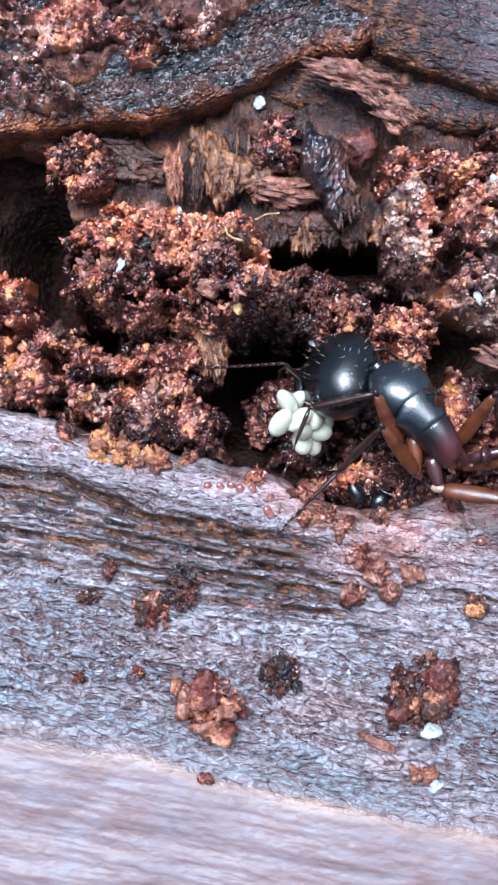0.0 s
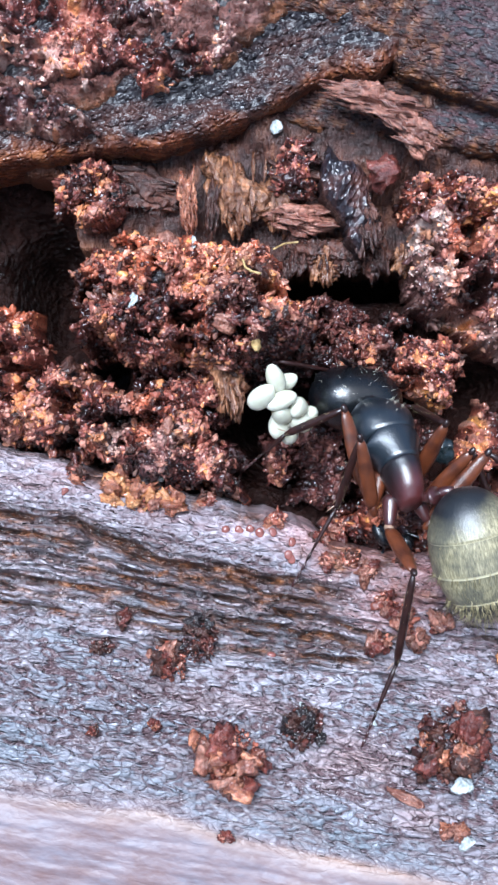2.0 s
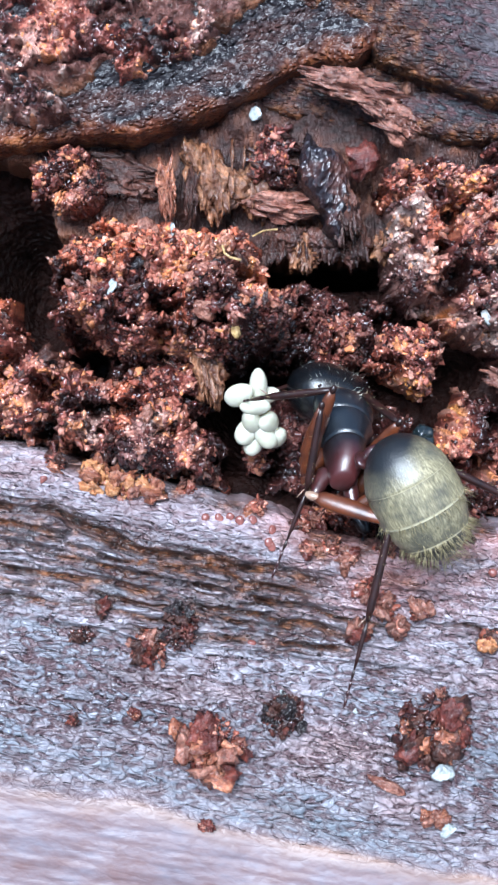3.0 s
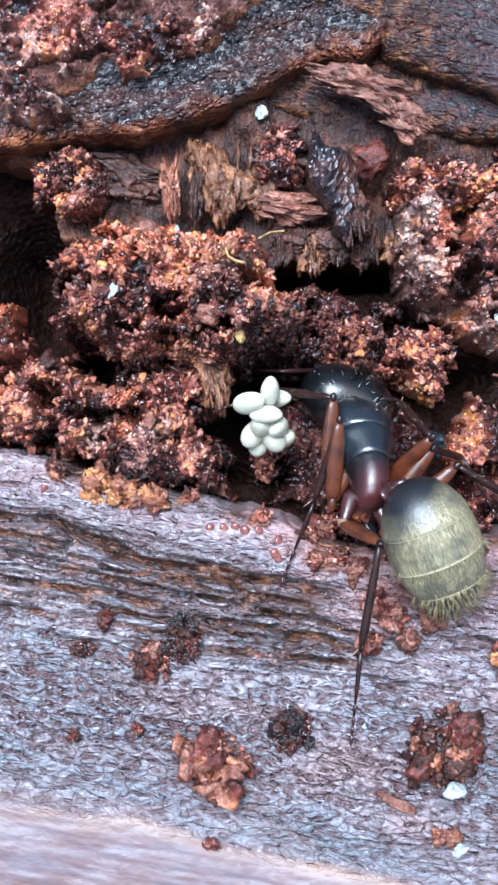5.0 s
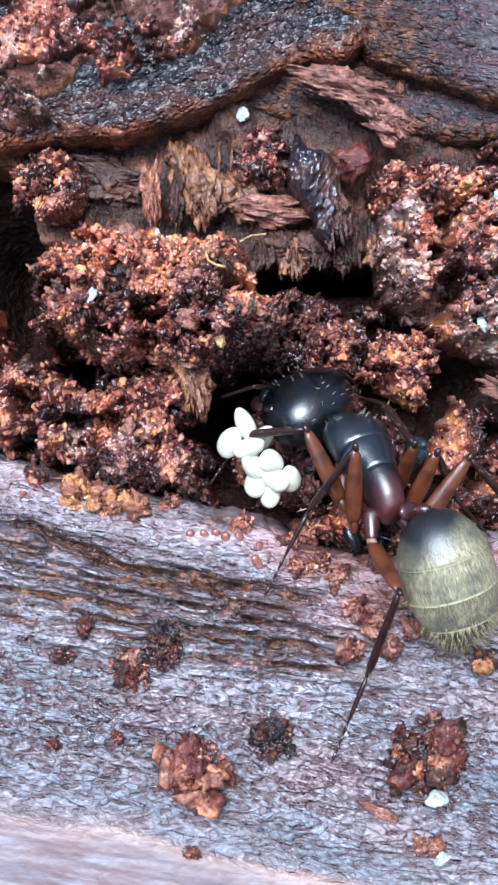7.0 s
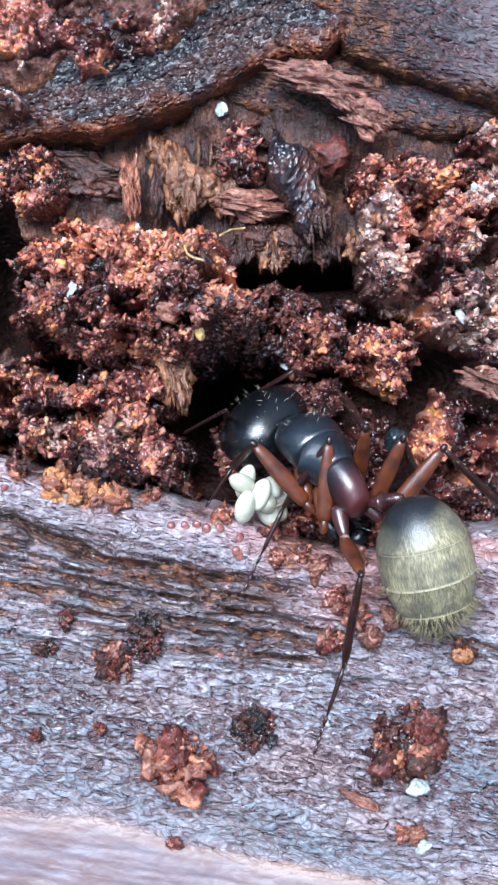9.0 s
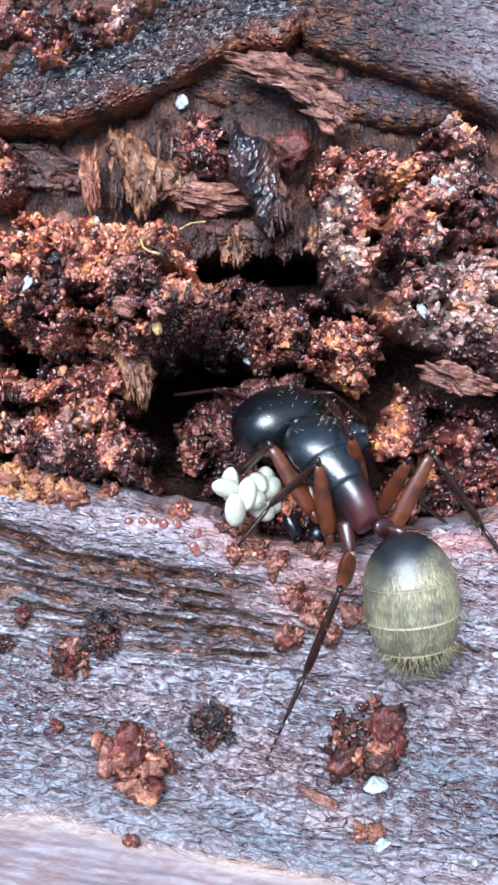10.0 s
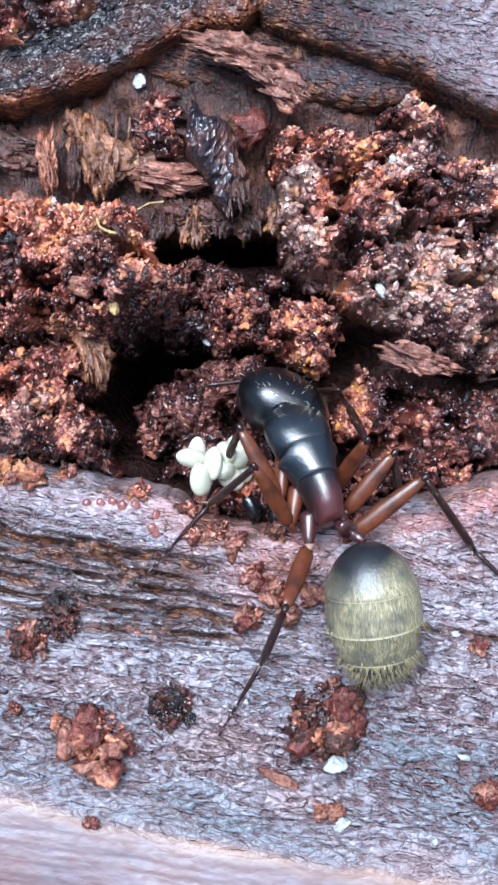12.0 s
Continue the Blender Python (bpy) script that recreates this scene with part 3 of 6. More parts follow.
def ridges(U, V):
    """Long ridges of the grain, strongest below the log's edge."""
    s, q = U * 0.98 - V * 0.17, V * 0.98 + U * 0.17
    band = np.clip(1.15 - np.abs(V - curve(PLANK_EDGE, U) + 3.0) / 2.6, 0.22, 1) * np.clip(1 - (U - 2.5) / 4, 0.35, 1)
    return 0.30 * band * fbm(s * 0.22, q * 2.3, 4, 0.55)


def plank_height(U, V):
    edge = curve(PLANK_EDGE, U) + 0.10 * fbm(U * 1.4, U * 0 + 2, 3)
    base = 0.36 + 0.22 * fbm(U * 0.16, V * 0.30, 3) + 0.05 * np.clip(-V - 8.5, 0, 20)
    s, q = U * 0.98 - V * 0.17, V * 0.98 + U * 0.17
    base = base + ridges(U, V) + 0.05 * np.abs(fbm(s * 2.2, q * 5.0, 3)) * np.clip((V - curve(PALE_EDGE, U)) / 0.3, 0.3, 1)
    pale = 1 / (1 + np.exp(-(curve(PALE_EDGE, U) - V + 0.12 * fbm(U * 0.6, V * 0, 2)) / 0.10))
    base = base + 0.22 * pale * np.clip(1 - (curve(PALE_EDGE, U) - V) / 5, 0.3, 1)
    base = base - groove_fields(U, V)[0]
    return lip(V, edge, base, 0.75, 12.0, -1) + 0.12 * fbm(U * 2, V * 2, 3) * np.clip(1 - (edge - V) / 0.8, 0, 1)


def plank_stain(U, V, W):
    # Brown wood of the grooves and valleys, darkened further for their shade.
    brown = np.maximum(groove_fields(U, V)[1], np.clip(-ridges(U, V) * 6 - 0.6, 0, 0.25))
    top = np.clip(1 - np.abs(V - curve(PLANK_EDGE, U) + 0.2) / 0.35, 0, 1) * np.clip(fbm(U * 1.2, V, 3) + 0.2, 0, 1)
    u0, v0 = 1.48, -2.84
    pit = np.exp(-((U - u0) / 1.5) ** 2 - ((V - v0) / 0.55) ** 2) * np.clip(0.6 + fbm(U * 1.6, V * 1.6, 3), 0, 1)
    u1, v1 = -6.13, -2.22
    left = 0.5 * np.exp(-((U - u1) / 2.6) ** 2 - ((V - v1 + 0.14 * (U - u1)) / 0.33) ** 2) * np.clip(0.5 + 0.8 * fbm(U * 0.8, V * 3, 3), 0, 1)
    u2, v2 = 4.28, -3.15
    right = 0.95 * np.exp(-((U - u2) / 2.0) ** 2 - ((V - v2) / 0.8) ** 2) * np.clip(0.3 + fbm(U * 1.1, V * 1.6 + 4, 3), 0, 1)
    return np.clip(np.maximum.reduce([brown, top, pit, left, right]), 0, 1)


def plank_pale(U, V, W):
    p = 1 / (1 + np.exp(-(curve(PALE_EDGE, U) - V + 0.12 * fbm(U * 0.6, V * 0, 2)) / 0.10))
    upper = np.clip(1.25 - (curve(PLANK_EDGE, U) - V) / (2.0 + 1.2 * np.clip((U - 2) / 3, 0, 1)), 0, 1) * np.clip(0.65 + 0.8 * fbm(U * 0.5, V * 0.9, 3), 0, 1)
    return np.clip(p + upper, 0, 1)


def plank_lilac(U, V, W):
    """Pale lilac: the wood of the upper edge, and sky sheen painted on the crests between the grooves."""
    deep_ = curve(PLANK_EDGE, U) - V
    edge = np.clip(1.5 - deep_ / 1.3, 0, 1)
    crest_sheen = np.clip(1.3 - np.abs(deep_ - 3.0) / 2.2, 0, 1) * np.clip(0.75 + ridges(U, V) * 3 + 0.4 * fbm(U * 0.5, V * 3.0, 3), 0, 1)
    return np.clip(np.maximum(edge, crest_sheen) * (0.8 + 0.4 * fbm(U * 0.7 + 3, V * 1.2, 3)), 0, 0.95)


def plank_calm(U, V, W):
    """Where the skin of the wood is smooth: the pale strip, and a little of the upper edge."""
    p = 1 / (1 + np.exp(-(curve(PALE_EDGE, U) - V + 0.12 * fbm(U * 0.6, V * 0, 2)) / 0.10))
    p = np.maximum(p, 0.55 * np.clip(1 - (V - curve(PALE_EDGE, U)) / 2.2, 0, 1))
    return np.clip(p + 0.35 * np.clip(1 - (curve(PLANK_EDGE, U) - V) / 1.6, 0, 1), 0, 1)


def plank_blush(U, V, W):
    """Reddish wood along the broken edge, strongest under the ant and beyond it."""
    near = np.clip(1.1 - (curve(PLANK_EDGE, U) - V) / (1.1 + 1.5 * np.clip((U + 0.5) / 3, 0, 1)), 0, 1)
    return np.clip(near * (0.25 + 0.6 * np.clip((U + 2) / 4, 0, 1)) * np.clip(0.75 + 1.1 * fbm(U * 0.8, V * 1.5 + 8, 4), 0, 1.3), 0, 0.9)


def plank_line(U, V, W):
    """The cream-coloured rim of the pale strip."""
    d = curve(PALE_EDGE, U) - V + 0.12 * fbm(U * 0.6, V * 0, 2) - 0.12
    return np.exp(-(d / np.where(d > 0, 0.30, 0.10)) ** 2) * np.clip(0.75 + 0.7 * fbm(U * 0.5, V * 0.8 + 2, 3), 0.2, 1)


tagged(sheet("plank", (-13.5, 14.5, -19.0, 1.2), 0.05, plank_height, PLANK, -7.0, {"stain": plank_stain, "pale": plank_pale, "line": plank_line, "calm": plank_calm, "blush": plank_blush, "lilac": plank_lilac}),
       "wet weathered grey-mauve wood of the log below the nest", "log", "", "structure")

RIDGE_EDGE = [(-18.97, 7.38), (-9.19, 8.50), (-7.56, 8.73), (-5.93, 9.06), (-4.05, 9.15), (-2.66, 9.56), (-1.52, 9.97), (-0.21, 10.63), (0.69, 11.15), (1.34, 11.28), (2.24, 11.22), (2.89, 11.81), (3.55, 13.77), (7.15, 17.70)]
CRUST_EDGE = [(-18.72, 9.38), (-7.47, 9.95), (-6.02, 10.16), (-4.73, 10.80), (-3.44, 11.05), (-2.15, 11.45), (-1.47, 12.03), (-0.86, 12.77), (0.11, 13.58), (2.20, 15.84)]
PLATE_EDGE = [(0.29, 13.02), (2.51, 12.22), (2.97, 11.34), (4.40, 10.81), (5.68, 10.50), (7.11, 9.94), (8.23, 9.36), (9.54, 8.78), (13.03, 7.70), (21.09, 6.69)]
BAND_EDGE = [(-4.62, 11.36), (-1.39, 10.53), (0.22, 10.04), (2.17, 9.71), (4.11, 9.50), (5.74, 9.23), (6.72, 9.26), (7.70, 9.59), (9.68, 8.77), (13.24, 6.87), (21.45, 5.67)]
WALL_EDGE = [(-19.57, 8.30), (-9.47, 8.44), (-7.37, 8.56), (-6.61, 6.45), (-5.77, 6.11), (-2.73, 5.95), (-0.37, 5.85), (0.13, 5.80), (0.72, 5.92), (1.65, 6.12), (3.84, 6.10), (4.35, 5.75), (7.09, 5.27), (17.53, 3.75)]


def edge_stain(points, wide):
    return lambda U, V, W: np.clip(1.05 - (V - curve(points, U)) / wide + 0.7 * fbm(U * 1.1, V * 1.1, 3), 0, 1)


def crust_height(U, V):
    e = curve(CRUST_EDGE, U) + 0.22 * fbm(U * 1.0, U * 0 + 7, 4)
    return lip(V, e, -1.0 + 0.35 * fbm(U * 0.5, V * 0.7, 4) + 0.42 * fbm(U * 1.7, V * 2.2, 5, 0.6) + 0.20 * fbm(U * 4.5, V * 5.5, 3, 0.6), 0.5)


def ridge_height(U, V):
    e = curve(RIDGE_EDGE, U) + 0.07 * fbm(U * 1.6, U * 0 + 1, 3)
    return lip(V, e, -1.05 + 0.25 * fbm(U * 0.35, V * 0.6, 3) + 0.07 * fbm(U * 2.2, V * 3.4, 4), 0.55)


def plate_height(U, V):
    e = curve(PLATE_EDGE, U) + 0.06 * fbm(U * 1.6, U * 0 + 4, 3)
    s, q = U * 0.97 - V * 0.2, V * 0.97 + U * 0.2
    return lip(V, e, -0.95 + 0.25 * fbm(U * 0.3, V * 0.5 + 3, 3) + 0.06 * fbm(s * 1.1, q * 3.0, 4), 0.6)


def band_height(U, V):
    e = curve(BAND_EDGE, U) + 0.08 * fbm(U * 1.3, U * 0 + 9, 3)
    return lip(V, e, -2.15 + 0.25 * fbm(U * 0.4, V * 0.8 + 5, 3) + 0.08 * fbm(U * 1.2, V * 3.5, 4), 0.35)


def wall_height(U, V):
    e = curve(WALL_EDGE, U) + 0.15 * fbm(U * 2.0, U * 0 + 3, 4)
    return lip(V, e, -2.75 + 0.5 * fbm(U * 0.45, V * 0.4, 3) + 0.35 * fbm(U * 1.5, V * 0.9, 4), 0.25)


def cavity_height(U, V):
    h = -4.3 + 0.7 * fbm(U * 0.45, V * 0.45 + 6, 4) + 0.2 * fbm(U * 1.6, V * 1.6, 3)
    for (cu, cv), ru, rv, deep in (((-0.37, 1.41), 1.7, 1.9, 4.5), ((1.67, 5.63), 2.4, 0.5, 6.0), ((-7.61, 4.82), 1.2, 2.2, 4.5),
                                   ((-5.91, 2.63), 0.5, 0.5, 5.0), ((2.35, 2.26), 1.4, 0.8, 2.0), ((-5.93, 2.43), 0.45, 0.4, 4.5), ((5.78, 2.27), 0.7, 0.6, 2.0)):
        h = h - deep * np.exp(-((((U - cu) / ru) ** 2 + ((V - cv) / rv) ** 2)) ** 1.6)
    return h


tagged(sheet("cavity_wall", (-13.5, 14.5, -3.5, 14.0), 0.11, cavity_height, CAVE_SHADED, -9.5, {"stain": lambda U, V, W: 0 * U}), "reddish crumbling wood deep inside the nest, its shade painted in", "rotten wood", "", "structure")
tagged(sheet("torn_wall", (-13.5, 14.5, 3.0, 22.0), 0.085, wall_height, FIBRE, -6.5, {"stain": edge_stain(WALL_EDGE, 0.4)}), "torn brown fibrous wood behind the nest opening", "log", "", "structure")
tagged(sheet("wood_band", (-13.5, 14.5, 5.0, 22.0), 0.085, band_height, PLATE, -6.5, {"stain": lambda U, V, W: np.maximum(edge_stain(BAND_EDGE, 0.45)(U, V, W), 0.6 * np.clip(0.5 + 0.9 * fbm(U * 0.7, V, 3), 0, 1)), "pale": lambda U, V, W: 0 * U}), "dark brown-grey layer of wet wood under the top layer", "log", "", "structure")
tagged(sheet("wood_plate", (-1.0, 14.5, 6.0, 22.0), 0.07, plate_height, PLATE, -6.5, {"stain": lambda U, V, W: np.maximum(edge_stain(PLATE_EDGE, 0.45)(U, V, W), 0.75 * np.clip((5.0 - U) / 2.5 + 0.6 * fbm(U, V, 3), 0, 1)), "pale": lambda U, V, W: 0.9 * np.clip((U - 5) / 5, 0, 1), "lilac": lambda U, V, W: 0.45 * np.clip((U - 6) / 3.5, 0, 1) * np.clip((V - curve(PLATE_EDGE, U)) / 0.8, 0, 1)}), "grey-mauve wrinkled top layer of wet wood with a brown edge", "log", "", "structure")
tagged(sheet("wood_ridge", (-13.5, 5.5, 6.0, 22.0), 0.07, ridge_height, DARK, -6.5, {"stain": edge_stain(RIDGE_EDGE, 0.6)}), "charcoal-dark pebbled ridge of wet wood with a brown lip", "log", "", "structure")
tagged(sheet("wood_crust", (-13.5, 1.5, 8.0, 22.0), 0.075, crust_height, ROUGH, -6.5, {"stain": edge_stain(CRUST_EDGE, 0.5)}), "rough reddish-brown rotten crust of the log", "log", "", "structure")
tagged(sheet("log_core", (-13.5, 14.5, -19.0, 22.0), 1.0, lambda U, V: -9.6 + 0.3 * fbm(U * 0.2, V * 0.2, 2), CAVE_SHADED, -14.0, {"stain": lambda U, V, W: 0 * U}), "brown core of the rotten log, darkened by painted shade", "log", "", "structure")

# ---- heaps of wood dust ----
# Through rise, the shade of its overhanging foot is painted into the dust.
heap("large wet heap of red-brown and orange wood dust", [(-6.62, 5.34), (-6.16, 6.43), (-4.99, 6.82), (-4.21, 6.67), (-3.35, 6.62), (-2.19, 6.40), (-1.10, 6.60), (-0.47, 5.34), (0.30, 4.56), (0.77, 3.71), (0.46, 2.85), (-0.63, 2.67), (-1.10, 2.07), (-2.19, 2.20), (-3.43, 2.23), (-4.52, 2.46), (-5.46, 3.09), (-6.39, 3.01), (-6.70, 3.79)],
     -3.4, 0.75, 5580, 1, warm=0.34, damp_shade=0.55, rise=0.75, soft=1.7, lumps=0.75, big=130, sag=1.6)
heap("sloping heap of dark red wood dust on the log's edge", [(-9.79, 2.26), (-8.37, 2.26), (-6.95, 2.82), (-6.00, 2.50), (-5.37, 1.95), (-4.27, 1.95), (-3.48, 1.63), (-2.69, 1.31), (-2.21, 0.68), (-1.58, 0.05), (-1.46, -1.29), (-2.69, -1.09), (-3.48, -1.02), (-4.90, -0.61), (-5.84, -0.55), (-7.42, 0.13), (-8.69, 0.37), (-9.79, 0.68)],
     -3.2, -0.1, 4340, 2, warm=0.24, grit=0.18, damp_shade=0.45, big=90, lumps=0.65)
heap("dark red wood dust packed between the two heaps", [(-4.9, 3.0), (-2.2, 2.9), (-1.7, 1.7), (-2.4, 0.8), (-4.6, 1.3), (-5.1, 2.1)],
     -4.5, -1.5, 1180, 15, warm=0.12, damp_shade=0.55, soft=0.8, big=14)
heap("small orange-brown heap of wood dust by the dark hollow", [(-10.76, 4.01), (-9.07, 4.62), (-8.04, 4.38), (-7.48, 3.03), (-8.01, 1.66), (-9.36, 0.96), (-10.90, 1.62)],
     -3.0, -0.1, 1240, 3, warm=0.5, damp_shade=0.2, big=12)
heap("broad heap of pale gritty wood dust with sparkling grains", [(3.40, 7.81), (3.08, 7.18), (3.38, 6.24), (3.45, 5.14), (3.99, 4.19), (4.94, 4.03), (5.72, 3.23), (6.51, 2.91), (6.82, 2.44), (8.08, 1.80), (9.37, 1.47), (12.20, 1.76), (12.86, 5.23), (10.97, 7.13), (8.92, 7.78), (7.81, 8.10), (6.55, 8.34), (4.98, 8.27)],
     -3.2, -0.45, 6820, 4, warm=0.26, grit=0.70, damp_shade=0.24, soft=1.5, big=110, sag=0.5)
heap("band of orange crumbs on top of the gritty heap", [(2.92, 7.59), (3.24, 8.34), (4.33, 8.47), (5.58, 8.20), (6.51, 8.16), (7.45, 7.56), (7.13, 7.10), (5.57, 7.26), (4.32, 7.11), (3.22, 6.94)],
     -2.6, -0.15, 1360, 5, warm=0.75, damp_shade=0.0, soft=0.6, lumps=0.35, big=26)
heap("loose clump of pinkish-orange wood dust over the hollow", [(2.98, 3.37), (3.70, 3.80), (4.65, 3.76), (5.20, 3.04), (4.96, 2.32), (4.79, 1.77), (4.31, 1.41), (3.36, 2.02), (2.89, 2.50)],
     -3.4, -0.9, 1120, 6, warm=0.62, damp_shade=0.0, soft=0.8, lumps=0.35, big=22)
heap("grey-brown clump of rotten wood under the ridge", [(-7.55, 8.03), (-6.82, 8.92), (-5.84, 9.00), (-5.11, 8.35), (-4.95, 7.46), (-5.52, 6.86), (-6.33, 7.02), (-7.15, 7.30)],
     -2.8, -1.3, 990, 7, warm=0.1, grit=0.30, damp_shade=0.55, soft=0.8, big=16)
heap("reddish clump of crumbs against the wood band", [(6.06, 8.62), (6.31, 9.34), (7.27, 9.65), (7.90, 9.01), (8.14, 8.13), (6.94, 7.98)],
     -2.6, -1.2, 620, 8, warm=0.15, grit=0.3, soft=0.8, big=12)
# The hollow's shade is put into the colour of this dust.
heap("nearly black wood dust inside the hollow, its shade painted in", [(-0.48, 4.90), (0.88, 5.05), (2.24, 4.80), (3.94, 4.75), (4.62, 3.79), (3.26, 2.60), (1.56, 2.26), (0.03, 2.43), (-0.65, 3.28)],
     -5.4, -3.1, 2230, 9, warm=0.0, damp_shade=0.80, soft=0.9, big=16)
heap("dark red wood dust along the log's edge", [(4.97, 0.26), (5.79, 1.86), (6.92, 1.21), (9.54, 1.02), (13.40, 1.63), (13.37, -2.09), (9.51, -2.05), (8.67, -2.28), (7.53, -2.27), (6.57, -2.02), (5.28, -1.68)],
     -4.2, -1.1, 3410, 10, warm=0.12, damp_shade=0.5, big=50)
# Here too the dust is coloured nearly black for the shade.
heap("nearly black wood dust below the nest opening, its shade painted in", [(-1.03, 0.65), (0.46, 1.94), (2.59, 2.25), (4.37, 0.92), (4.36, -1.04), (2.87, -2.66), (0.58, -2.15), (-0.72, -1.48)],
     -4.8, -2.6, 2480, 11, warm=0.0, damp_shade=1.0, big=10)
heap("dark red crumbs piled against the log's edge under the ant", [(0.6, -2.2), (2.0, -1.4), (3.6, -1.2), (5.6, -1.5), (6.1, -2.2), (4.6, -2.75), (2.4, -2.85)],
     -3.0, -0.6, 1120, 14, warm=0.15, damp_shade=0.5, soft=0.7, big=14)
heap("crumbling reddish crust of rotten wood on top of the log", [(-10.69, 14.42), (-1.11, 14.42), (-1.59, 11.86), (-2.55, 11.31), (-3.91, 10.91), (-5.10, 10.43), (-5.82, 9.39), (-7.18, 9.31), (-8.46, 9.39), (-10.69, 9.47)],
     -1.6, -0.55, 2170, 12, warm=0.0, grit=0.42, damp_shade=0.48, soft=0.6, lumps=0.5, size=0.045, big=24)
heap("brown crumbs hanging under the ridge", [(-0.89, 8.82), (-0.56, 9.68), (0.35, 9.73), (0.93, 8.98), (0.72, 7.99), (0.02, 7.63), (-0.67, 7.91)],
     -3.2, -1.6, 620, 13, warm=0.12, damp_shade=0.45, soft=0.7, lumps=0.35, big=10)


# ---- loose pieces ----
def loose(name, label, category, at, w, size, turn, material, seed, rough=0.3, tilt=(0, 0), sub=3, group="", lift=0.0):
    v, f = chunk(seed, size, rough, sub)
    if category in ("grain", "wood chip", "resin"):
        w = top_of(*at) + {"grain": 0.5, "wood chip": 0.35, "resin": 0.15}[category] * size[2] + lift
    ob = place(name, mesh_from(name, v, f), material, None, log_pose(at[0], at[1], w, tilt[0], tilt[1], turn))
    return tagged(ob, label, category, group)


def clump(name, label, at, w, radius, pieces, seed, mats, size=(0.25, 0.6), gap=0.0):
    """A crumbly, ragged clump lying on the wood, of separate chunks; gap: a dark cleft through it."""
    rng = np.random.RandomState(seed)
    e = tagged(new(name), label, "wood crumb", "crumbs on the log")
    e.matrix_basis = log_pose(at[0], at[1], top_of(*at) + 0.06)
    wave = rng.uniform(0, 6.28, 3)
    size = (0.9 * size[0], 0.98 * size[1])
    for i in range(int(1.4 * pieces)):
        a = rng.uniform(0, 2 * math.pi)
        edge = radius * (0.86 + 0.20 * math.sin(2 * a + wave[0]) + 0.14 * math.sin(3 * a + wave[1]))
        r = edge * math.sqrt(rng.uniform(0, 1))
        x, y = r * math.cos(a), r * math.sin(a)
        if gap and abs(x + 0.15 * radius + 0.1 * y) < gap and y > -0.7 * radius:
            continue
        s = rng.uniform(*size) * rng.uniform(0.6, 1.15)
        v, f = chunk(seed * 50 + i, (s * rng.uniform(0.9, 1.7), s, s * rng.uniform(0.65, 1.1)), 0.75, 3)
        place("chunk", mesh_from("chunk", v, f), mats[rng.randint(len(mats))], e,
              pose(x * MM, y * MM, (0.2 * s + 1.05 * (edge - r) * rng.uniform(0.1, 1)) * MM, rng.uniform(-50, 50), rng.uniform(-50, 50), rng.uniform(0, 360)))
    n = int(300 * radius ** 2) + 8
    a, r = rng.uniform(0, 2 * math.pi, n), 0.98 * radius * np.sqrt(rng.uniform(0, 1, n))
    C = np.stack([r * np.cos(a), r * np.sin(a), 0.05 + 0.55 * np.clip(radius - r, 0, 9) * rng.uniform(0.3, 1.1, n)], 1)
    me = crumbs_mesh("dust", C, 0.055 * np.exp(0.45 * rng.randn(n)), rng)
    each = len(me.vertices) // n
    for key, values in (("tone", rng.uniform(0.1, 0.8, n)), ("damp_shade", np.full(n, 0.9 if mats[0] in (CHIP_DARK, CHIP_BROWN) else 0.2)), ("warm", np.full(n, 0.3))):
        me.attributes.new(key, "FLOAT", "POINT").data.foreach_set("value", np.repeat(values, each).astype(np.float32))
    o = place("dust", me, DUST, e)
    o["kind"] = "stuff"
    return e


def torn(name, label, category, at, w, size, turn, material, seed, slivers=6, tilt=(0, 0)):
    """A torn piece of wood with its grain along x: ridged by the fibres, frayed at both ends, with slivers standing off it."""
    rng = np.random.RandomState(seed)

    def shape(size_, sub, fray, facets):
        v, f = ico(sub)
        for _ in range(facets):
            n = rng.randn(3) * np.array([0.5, 1, 1])
            n /= np.linalg.norm(n)
            v = v - np.outer(np.maximum(v @ n - rng.uniform(0.4, 0.8), 0), n) * 0.92
        o = rng.uniform(0, 50)
        x, y, z = v.T
        grain = fbm(y * 5.0 + o + 0.5 * fbm(x * 1.5 + o, y, 2), z * 5.0 + x * 0.5 + o, 4, 0.6)
        lump = fbm(x * 1.8 + o, y * 1.8 + z * 1.5 + o, 4, 0.6)
        grow = 1 + 0.30 * grain + 0.38 * lump + 0.10 * fbm(x * 6 + o, y * 6 + z * 6, 3)
        ends = 1 + fray * fbm(y * 4.0 + o, z * 4.0 - o, 4, 0.7)
        return np.stack([x * ends * (1 + 0.25 * lump), y * grow, z * grow], 1) * np.array(size_) / 2, f

    body = tagged(place(name, mesh_from(name, *shape(size, 5, 0.75, 7)), material, None, log_pose(at[0], at[1], w, tilt[0], tilt[1], turn)), label, category)
    for i in range(slivers):
        long_ = size[0] * rng.uniform(0.25, 0.6)
        wide = min(size[1], size[2]) * rng.uniform(0.10, 0.24)
        x = rng.choice([-1, 1]) * size[0] * rng.uniform(0.1, 0.42)
        place("sliver", mesh_from("sliver", *shape((long_, wide, wide), 3, 0.5, 3)), material, body,
              pose(x * MM, rng.uniform(-0.36, 0.36) * size[1] * MM, rng.uniform(0.20, 0.46) * size[2] * MM, rng.uniform(-20, 20), rng.uniform(-14, 14), rng.uniform(-16, 16)))
    return body


TAWNY = chip("chip_tawny", (0.46, 0.16, 0.055), (0.88, 0.46, 0.21), 0.8, 0.3)
